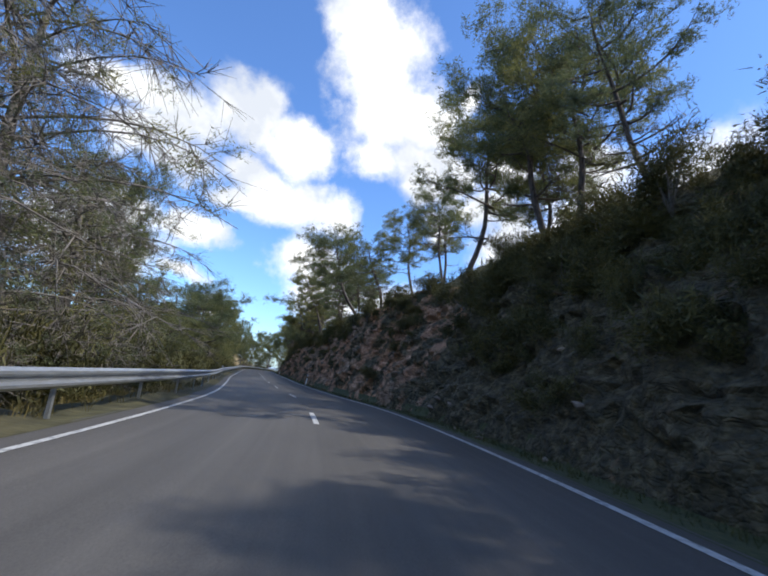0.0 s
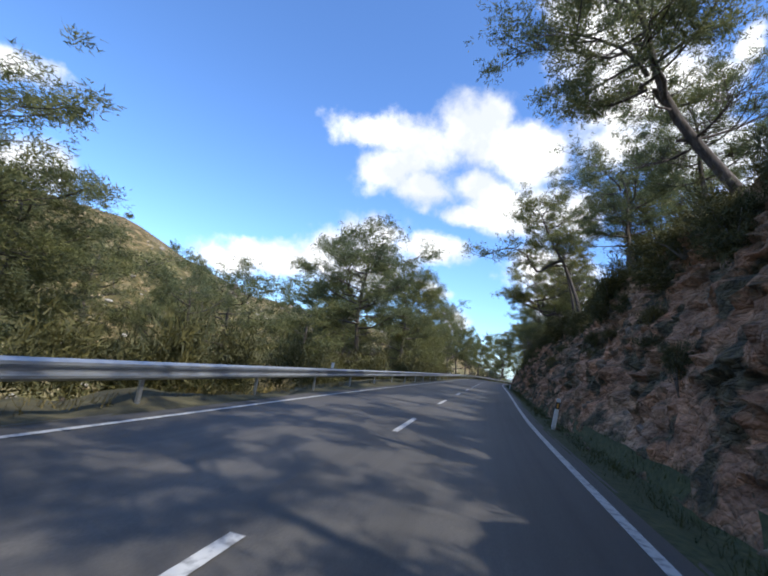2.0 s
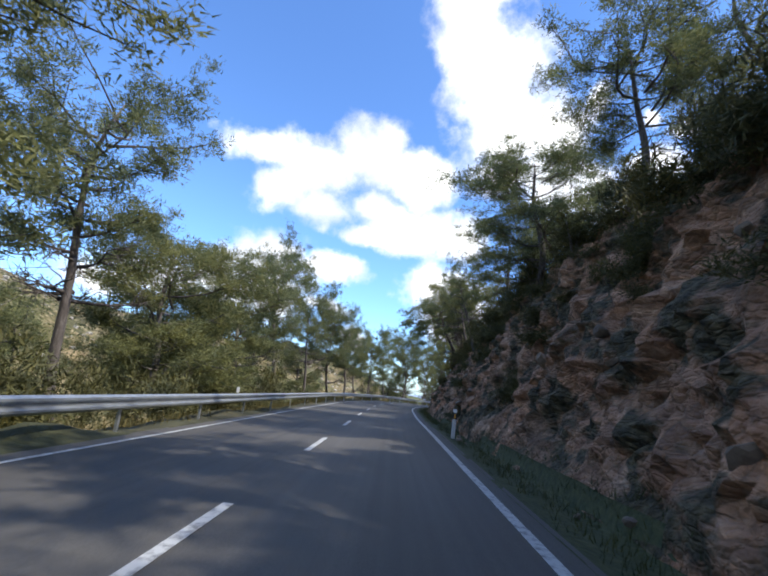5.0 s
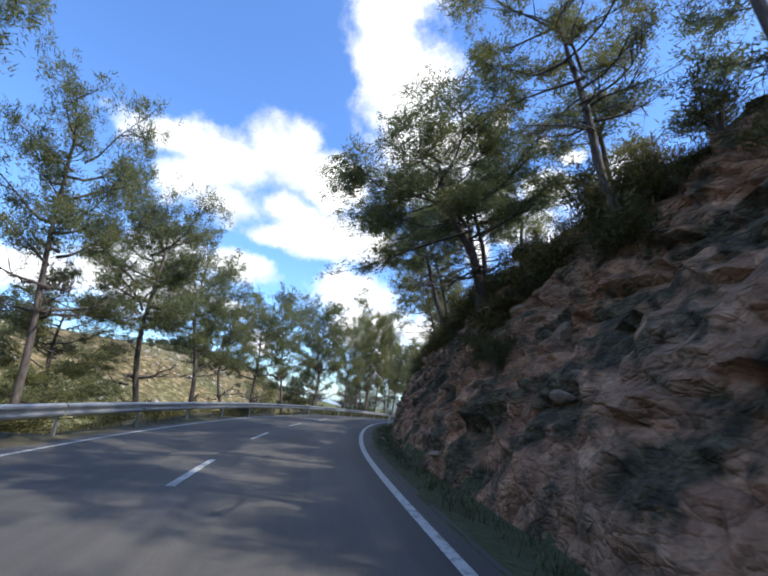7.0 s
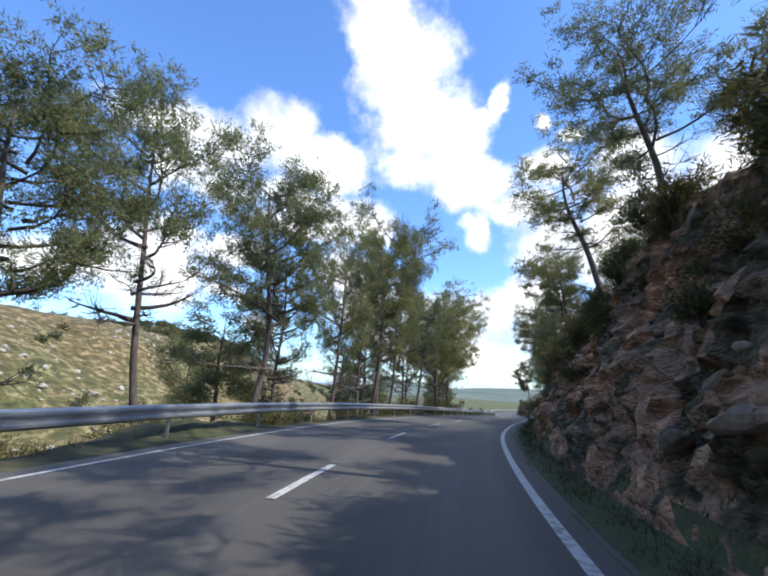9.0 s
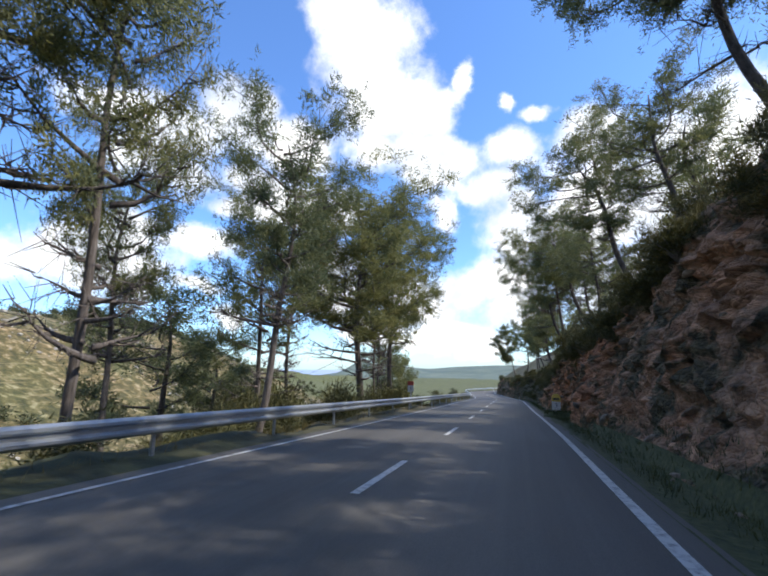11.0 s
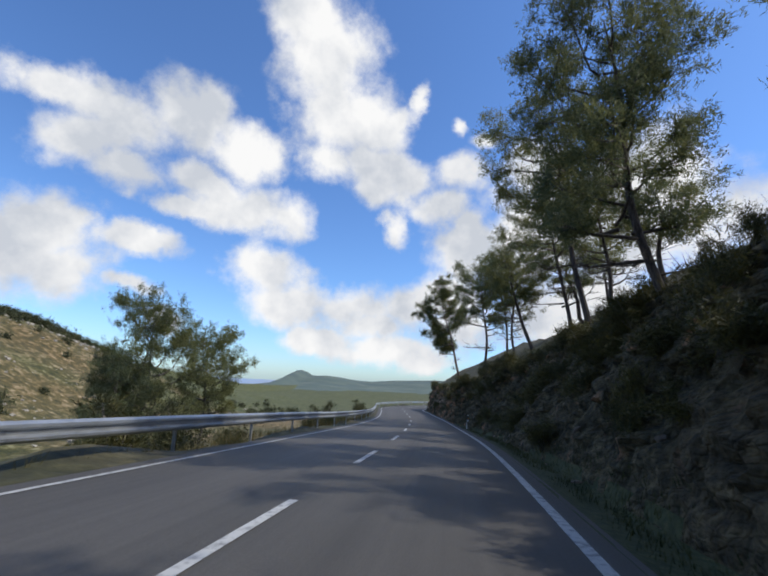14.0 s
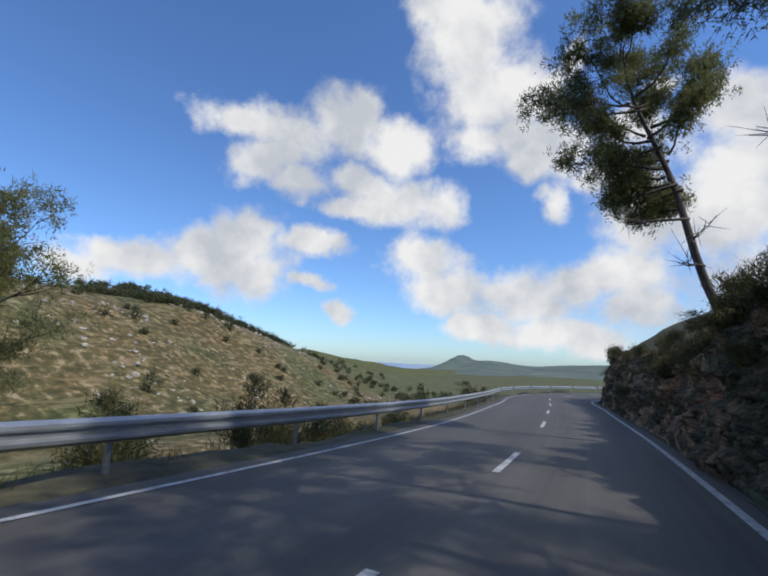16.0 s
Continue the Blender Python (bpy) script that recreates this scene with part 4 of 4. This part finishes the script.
for row in (
    ("dead", 13, -7.6, 14, 10, -1.6), ("dead", 6, -9, 13, 9, -1), ("dead", 10, -7.8, 9, 6, 0), ("dead", 17, -8.6, 10, 8, 0), ("big", 25.6, -10, 13, 4.0, 0.4), ("airy", 29, -12, 11, 6, 0), ("slim", 31, -8, 5.5, 4, 1.6), ("round", 34.5, -10, 8.5, 6, 0), ("full", 38.5, -11, 7, 5.5, 0), ("round", 43, -13, 7, 5, 0), ("airy", 45, -11, 6, 4, 0), ("round", 52, -13, 8, 7, 0), ("big", 61.8, -8.4, 12, 8.6, -0.4), ("airy", 66, -11, 10, 7, 0), ("full", 70, -15, 11, 8, 0),
    ("full", 78, -8.2, 13.5, 9.4, -1), ("open", 88, -8.2, 12.5, 7, 0), ("full", 95, -10, 10, 8, 0), ("big", 102, -9, 10, 7, 0), ("full", 107, -13, 10, 8, 0), ("tall", 114, -8.8, 15, 7, -2), ("open", 120.6, -8.4, 13.5, 6, -0.6), ("full", 126, -12, 8, 6, 0), ("big", 128.4, -8.6, 13, 7, 0), ("tall", 133, -8.2, 11.4, 6.4, -1), ("big", 137.5, -8.2, 9.8, 5.4, -1), ("big", 143, -9, 10.6, 6, 0), ("slim", 148, -8.2, 13.5, 5.4, -1.4), ("big", 154, -8.2, 14, 7.2, -1),
    ("airy", 159, -10, 12, 5, 0), ("airy", 162, -8, 13, 5, 0), ("airy", 166, -9.2, 11, 4, 0), ("slim", 168.7, -7.4, 16, 5, 0.6), ("open", 170.9, -7.5, 17.5, 8.6, 1.8), ("airy", 166.3, -7.6, 13, 4.6, 0.5), ("airy", 173.3, -7.6, 15.5, 5, 1.0), ("open", 178.5, -12, 13, 5, 0.6), ("open", 180.3, -7.6, 13.5, 6, 0.6), ("airy", 184.5, -9.4, 12, 5.5, 0), ("slim", 188.5, -10.5, 13, 5, 0), ("grand", 195.5, -8.4, 16.5, 10.5, 0), ("tall", 202.5, -8, 17.5, 9, 0.6), ("slim", 199, -8.6, 12, 4.5, 0), ("airy", 206, -10, 12, 5, 0),
    ("full", 238, -17, 13, 5.6, 0), ("dense", 236, -17.5, 8.6, 4, 0), ("big", 246, -17.3, 12.4, 5.6, 0),
):
    tree(*row, where=DOWN)
# pines further down the slope, thinning out where the valley opens
rnd = random.Random(5)
for k in range(46):
    s = -8 + 4.6 * k + rnd.uniform(-2, 2)
    for u0 in (-13, -21):
        if s > 206 or (104 < s and rnd.random() < 0.4) or rnd.random() < 0.42 or 22 < s < 56:
            continue
        tree(rnd.choice(["far", "grove", "far"]), s, u0 + rnd.uniform(-3, 3), rnd.uniform(6, 10.5), rnd.uniform(5, 7.5), rnd.uniform(-0.5, 0.5))
# and behind the crest of the bank
for k in range(40):
    s = -6 + 7 * k + rnd.uniform(-2, 2)
    if s < 250 and rnd.random() < 0.6:
        tree(rnd.choice(["far", "grove"]), s, rnd.uniform(11, 15), rnd.uniform(5, 8), rnd.uniform(4, 6), rnd.uniform(-1.2, 0))


# ---- shrubs ----
SHRUBS = [shrub(21, SCRUB, 1.0, 11, 1.15), shrub(22, SCRUB, 1.3, 11, 1.15), shrub(23, SCRUB, 0.8, 11, 1.15), shrub(24, DRYGRASS, 0.9, 10, 1.3), shrub(25, SCRUB, 1.0, 5, 1.6), shrub(26, SCRUB, 1.2, 5, 1.6)]


def plant(kind, p, wide, high, label, group):
    m = Matrix.Translation((p[0], p[1], p[2] - 0.05)) @ pose(0, 0, 0, 0, 0, rnd.uniform(0, 360)) @ Matrix.Diagonal((wide, wide, high, 1))
    ob = thing("shrub", label, "shrub", m, group)
    mesh_part("stem", SHRUBS[kind][0], ob)
    mesh_part("foliage", SHRUBS[kind][1], ob)


for k in range(180):                                  # dark scrub along the crest
    s = -12 + 2.0 * k + rnd.uniform(-0.6, 0.6)
    low = 1.0 if s < 208 else 0.5
    if s > 285:
        break
    kk = rnd.uniform(0.7 if s < 236 else 0.9, 1.0)
    plant(rnd.choice([0, 1, 1, 2]), face_spot(s, kk), rnd.uniform(0.9, 1.7) * low, rnd.uniform(0.8, 1.6) * low, "dark green scrub bush on the crest of the cut", "scrub on the bank")
for k in range(90):                                   # tufts and low bushes on the face
    s = rnd.uniform(-8, 280)
    kk = rnd.betavariate(2.2, 1.4)
    kind = rnd.choice([0, 2, 3, 3])
    plant(kind, face_spot(s, kk), rnd.uniform(0.4, 1.0), rnd.uniform(0.3, 0.8), "dry straw-coloured grass tuft on the rock face" if kind == 3 else "low dark bush rooted in the rock face", "plants on the rock face")
def massed(name, kinds, places, label):
    """Many bushes that nobody could count, in one mesh."""
    V, F, n = [], [], 0
    for p, w, h in places:
        me = SHRUBS[rnd.choice(kinds)][1]
        co = np.empty(len(me.vertices) * 3)
        me.vertices.foreach_get("co", co)
        a = rnd.uniform(0, 6.28)
        co = co.reshape(-1, 3) * [w, w, h]
        co = np.stack([co[:, 0] * math.cos(a) - co[:, 1] * math.sin(a), co[:, 0] * math.sin(a) + co[:, 1] * math.cos(a), co[:, 2]], 1)
        V.append(co + np.array(p))
    V = np.concatenate(V)
    return tagged(new(name, blade_mesh(name, V, np.arange(len(V)).reshape(-1, 3), SCRUB)), label, "undergrowth", kind="stuff")


places = []
for k in range(330):
    s = -8 + 0.83 * k + rnd.uniform(-0.8, 0.8)
    thin = 104 < s < 178
    if s > 206 or (thin and rnd.random() < 0.5):
        continue
    places.append((ground_spot(s, rnd.uniform(-11, -5.6)), rnd.uniform(0.9, 1.8), rnd.uniform(0.9, 2.2) * (0.6 if thin else 1.0)))
massed("undergrowth", [4, 5], places, "dusty green undergrowth behind the guard rail")
places = []
for k in range(1500):
    s, kk = rnd.uniform(-10, 282), rnd.uniform(0.12, 1.0)
    p = face_spot(s, kk)
    bare = along(s, [0, 14, 20, 50, 78, 95, 112, 136, 170, 182, 205, 210, 236, 246], [-0.35, -0.3, 0.35, 0.5, 0.28, 0.0, 0.3, 0.4, 0.2, 0.65, 0.55, -0.15, -0.1, 0.55])
    if rough(p[0], p[1], p[2], 0.25, 3) * 0.8 + 1.1 * kk - bare - 0.35 > 0:
        places.append((p - np.array([0, 0, 0.1]), rnd.uniform(0.45, 0.95), rnd.uniform(0.3, 0.8)))
for k in range(110):
    s, kk = rnd.uniform(-6, 17), rnd.uniform(0.3, 1.0)
    places.insert(0, (face_spot(s, kk) - np.array([0, 0, 0.1]), rnd.uniform(0.6, 1.2), rnd.uniform(0.5, 1.0)))
for k in range(110):
    places.insert(0, (face_spot(rnd.uniform(44, 214), rnd.uniform(0.62, 0.97)), rnd.uniform(0.8, 1.5), rnd.uniform(0.6, 1.2)))
massed("bank_scrub", [4, 5], places[:740], "low dark scrub and ivy covering parts of the bank")
for s, u, w, h in ((222, -7, 1.5, 1.5), (226, -7.5, 1.8, 1.6), (231, -8, 1.6, 1.3), (246, -7.5, 1.1, 1.5), (247.5, -8.2, 1.2, 1.5), (250.5, -7.6, 1.1, 1.9), (252.5, -8, 1.0, 1.7), (255, -8, 1.5, 1.3), (258, -8.4, 1.5, 1.2), (263, -7.6, 1.2, 1.1), (280, -6.6, 1.6, 1.5), (284, -7, 1.4, 1.2)):
    plant(1, ground_spot(s, u), w, h, "upright dark green bush behind the rail", "bushes behind the rail")


def grass(name, spots, high, mat, label):
    rng = np.random.default_rng(3)
    o = np.repeat(np.array(spots), 5, axis=0)
    o[:, :2] += rng.normal(size=(len(o), 2)) * 0.07
    d = rng.normal(size=o.shape) * [0.35, 0.35, 0.1] + [0, 0, 1]
    side = rng.normal(size=o.shape) * [1, 1, 0.1]
    side /= np.linalg.norm(side, axis=1)[:, None]
    hgt = high * rng.uniform(0.4, 1.2, len(o))[:, None]
    V = np.stack([o - side * 0.008, o + side * 0.008, o + d * hgt], 1).reshape(-1, 3)
    return tagged(new(name, blade_mesh(name, V, np.arange(len(V)).reshape(-1, 3), mat)), label, "grass", kind="stuff")


sp = []
for k in range(9000):
    s, u = rnd.uniform(-3, 275), 3.75 + 1.1 * rnd.betavariate(1.6, 1.2)
    sp.append(spot(s, u, ground_v(s, u) - 0.02))
VERGEBLADE = leaf_material("verge_blade", (0.03, 0.042, 0.014), (0.09, 0.10, 0.035), 0.25)
grass("verge_grass", sp, 0.16, VERGEBLADE, "short dark green grass on the verge")
sp = []
for k in range(5000):
    s, u = rnd.uniform(-3, 275), -4.2 - 2.2 * rnd.random() ** 1.3
    sp.append(spot(s, u, ground_v(s, u) - 0.02))
grass("shoulder_grass", sp, 0.3, DRYGRASS, "dry grass tufts along the shoulder under the rail")
sp = []
for k in range(6000):
    s = rnd.uniform(-3, 280)
    sp.append(face_spot(s, rnd.uniform(0.8, 1.0)))
grass("crest_grass", sp, 0.5, DRYGRASS, "long dry grass hanging over the crest of the cut")


# ---- rocks ----
def chunk(seed):
    rng = np.random.default_rng(seed)
    bm = bmesh.new()
    bmesh.ops.create_icosphere(bm, subdivisions=2, radius=0.5)
    n = rng.normal(size=(7, 3))
    n /= np.linalg.norm(n, axis=1)[:, None]
    for v in bm.verts:
        for q in n:                                   # flat broken sides
            d = v.co.dot(Vector(q)) - 0.33
            if d > 0:
                v.co -= Vector(q) * d
        v.co *= 1 + 0.1 * noise.noise(v.co * 4 + Vector((seed, 0, 0)))
    me = bpy.data.meshes.new("rock")
    bm.to_mesh(me)
    bm.free()
    me.materials.append(STONE)
    return me


CHUNKS = [chunk(k) for k in range(6)]
for k in range(290):
    s = rnd.uniform(-4, 282) if k < 110 else rnd.uniform(44, 216)
    kk = rnd.betavariate(1.1, 1.8)
    p = face_spot(s, kk)
    size = rnd.uniform(0.12, 0.42)
    ob = tagged(new("rock", rnd.choice(CHUNKS)), "angular broken rock lodged in the cut face", "rock", "rocks in the cut")
    ob.matrix_basis = Matrix.Translation(p) @ pose(0, 0, 0, rnd.gauss(-19, 14), rnd.gauss(12, 14), turn_at(s) + rnd.gauss(0, 20)) @ Matrix.Diagonal((size * 1.1, size * 1.9, size * 0.55, 1))
for k in range(60):
    s, u = rnd.uniform(0, 275), rnd.uniform(4.0, 4.7)
    size = rnd.uniform(0.06, 0.2)
    p = spot(s, u, ground_v(s, u) + size * 0.2)
    ob = tagged(new("stone", rnd.choice(CHUNKS)), "small fallen stone lying on the verge", "stone", "fallen stones")
    ob.matrix_basis = Matrix.Translation(p) @ pose(0, 0, 0, 0, 0, rnd.uniform(0, 360)) @ Matrix.Diagonal((size * 1.4, size, size * 0.8, 1))

# boulders and bushes over the far hillside
rng = np.random.default_rng(8)
V, F, n = [], [], 0
ico = bmesh.new()
bmesh.ops.create_icosphere(ico, subdivisions=1, radius=1.0)
IV = np.array([v.co[:] for v in ico.verts])
IF = [tuple(v.index for v in f.verts) for f in ico.faces]
ico.free()
for k in range(5200):
    x, y = rng.uniform(-235, -95), rng.uniform(-20, 560)
    if rough(x, y, 9, 0.02, 3) < -0.05:
        continue
    size = 0.22 + 1.1 * rng.random() ** 4
    p = np.array([x, y, land_z(x, y)])
    V += (IV * rng.uniform(0.5, 1.2, IV.shape) * size * [1.3, 1.3, 0.8] + p).tolist()
    F += [tuple(i + n for i in f) for f in IF]
    n += len(IV)
me = bpy.data.meshes.new("hillside_boulders")
me.from_pydata(V, [], F)
PALE = simple("pale_limestone", [(0.3, (0.22, 0.18, 0.13)), (0.7, (0.5, 0.45, 0.37))], 0.6, 0.95, bump=0.4, dist=0.2)
me.materials.append(PALE)
tagged(new("hillside_boulders", me), "pale limestone boulders scattered over the hillside", "boulders", kind="stuff")
C, R = [], []
for k in range(1900):
    x, y = (rng.uniform(-260, -85), rng.uniform(-20, 620)) if k < 900 else (rng.uniform(-268, -206), rng.uniform(395, 520))
    dense = (rough(x, y, 4, 0.012, 3) > 0.2 and y > 420) or (x < -205 and y > 330)
    if not dense and rng.random() < 0.75:
        continue
    z = land_z(x, y)
    r = rng.uniform(0.8, 2.4) * (1.5 if x < -205 else 1)
    C.append((x, y, z + r * 0.7)), R.append(r)
Vb, Fb = blades(np.array(C), np.array(R), 9, rng, 1.3, 0.22)
tagged(new("hillside_bushes", blade_mesh("hillside_bushes", Vb, Fb, SCRUB)), "dark scrub and small trees dotted over the hillside", "scrub", kind="stuff")


# ---- markers ----
def marker_post(s, u, lean=0.0):
    p = spot(s, u, ground_v(s, u))
    ob = thing("marker_post", "white plastic road marker post with a black band", "marker post", Matrix.Translation(p) @ pose(0, 0, 0, 0, lean, turn_at(s)), "marker posts")
    part("post", box((0.13, 0.1, 0.72), (0, 0, 0.31), 0.02), WHITE, ob)
    band = part("band", box((0.136, 0.106, 0.22), (0, 0, 0.78), 0.02), BLACK, ob, "black band")
    part("cap", box((0.13, 0.1, 0.13), (0, 0, 0.955), 0.02), WHITE, ob)
    part("reflector", box((0.05, 0.006, 0.15), (0, -0.056, 0.78), 0.002), AMBER, band, "amber reflector")
    return ob


for s, u, lean in ((45.5, 3.95, 6), (91, 3.9, 2), (138, 3.9, 0), (243, 4.0, 6), (289, 3.8, 2)):
    marker_post(s, u, lean)


def writing(text, size, mat, parent, at, name):
    cu = bpy.data.curves.new(name, "FONT")
    cu.body, cu.size, cu.align_x, cu.align_y, cu.extrude = text, size, "CENTER", "CENTER", 0.002
    ob = new(name, cu)
    me = bpy.data.meshes.new_from_object(ob.evaluated_get(bpy.context.evaluated_depsgraph_get()))
    bpy.data.objects.remove(ob)
    me.materials.append(mat)
    w = mesh_part(name, me, parent)
    w.matrix_basis = pose(*at, 90, 0, 0)
    return w


def slab(w, d, h, z0, round_top, name, mat, parent, label, y=0.0):
    """An upright slab with a rounded head."""
    bm = bmesh.new()
    pts = [(-w / 2, z0), (w / 2, z0), (w / 2, z0 + h)]
    if round_top:
        pts += [(w / 2 * math.cos(a), z0 + h + w / 2 * math.sin(a)) for a in np.linspace(0, math.pi, 13)[1:-1]]
    pts += [(-w / 2, z0 + h)]
    f = bm.faces.new([bm.verts.new((x, y - d / 2, z)) for x, z in pts])
    ext = bmesh.ops.extrude_face_region(bm, geom=[f])
    bmesh.ops.translate(bm, vec=(0, d, 0), verts=[v for v in ext["geom"] if isinstance(v, bmesh.types.BMVert)])
    bmesh.ops.recalc_face_normals(bm, faces=bm.faces[:])
    bmesh.ops.bevel(bm, geom=bm.edges[:], offset=0.012, segments=2, affect="EDGES")
    return part(name, bm, mat, parent, label)


p = spot(190.8, 4.05, 0.32)
km = thing("milestone", "white concrete kilometre stone with a yellow rounded head", "milestone", Matrix.Translation(p) @ pose(0, 0, 0, 0, 2, turn_at(190.8) - 4))
body = slab(0.43, 0.18, 0.97, -0.55, False, "body", CONCRETE, km, "white painted body")
head = slab(0.43, 0.18, 0.18, 0.42, True, "head", YELLOW, km, "yellow rounded head")
part("text_bar", box((0.3, 0.006, 0.1), (0, -0.093, 0.55)), BLACK, head, "dark bar of worn lettering")
writing("3", 0.3, BLACK, body, (0, -0.094, 0.22), "number")

mound = bmesh.new()
bmesh.ops.create_icosphere(mound, subdivisions=3, radius=1.0)
for v in mound.verts:
    v.co = Vector((v.co.x * 0.75, v.co.y * 0.8, v.co.z * 0.38)) * (1 + 0.15 * noise.noise(v.co * 3))
me = bpy.data.meshes.new("ground_mound")
mound.to_mesh(me)
mound.free()
me.materials.append(VERGE)
me.shade_smooth()
tagged(new("ground_mound", me), "small grassy mound at the foot of the milestone", "mound", kind="structure").matrix_basis = Matrix.Translation(spot(190.7, 4.2, -0.12))
sp = []
for k in range(220):
    a, r = rnd.uniform(0, 6.28), rnd.uniform(0.2, 0.85)
    sp.append(spot(190.7 + r * math.sin(a), 4.2 + 0.9 * r * math.cos(a), -0.12 + 0.38 * math.sqrt(max(0.0, 1 - r * r)) - 0.02))
grass("mound_grass", sp, 0.16, VERGEBLADE, "short grass on the milestone's mound")

p = spot(194.5, -4.55, ground_v(194.5, -4.55))
ks = thing("kilometre_sign", "small white and red kilometre plate on a post behind rail", "road sign", Matrix.Translation(p) @ pose(0, 0, 0, 0, 0, turn_at(194.5)))
part("pole", box((0.08, 0.04, 1.75), (0, 0.03, 0.75), 0.005), STEEL, ks)
plate = part("plate", box((0.4, 0.02, 0.42), (0, 0, 1.25), 0.006), CONCRETE, ks, "white plate")
part("top_plate", box((0.4, 0.02, 0.26), (0, 0, 1.6), 0.006), REDPAINT, ks, "red upper plate")
writing("3", 0.26, BLACK, plate, (0, -0.013, 1.24), "number")
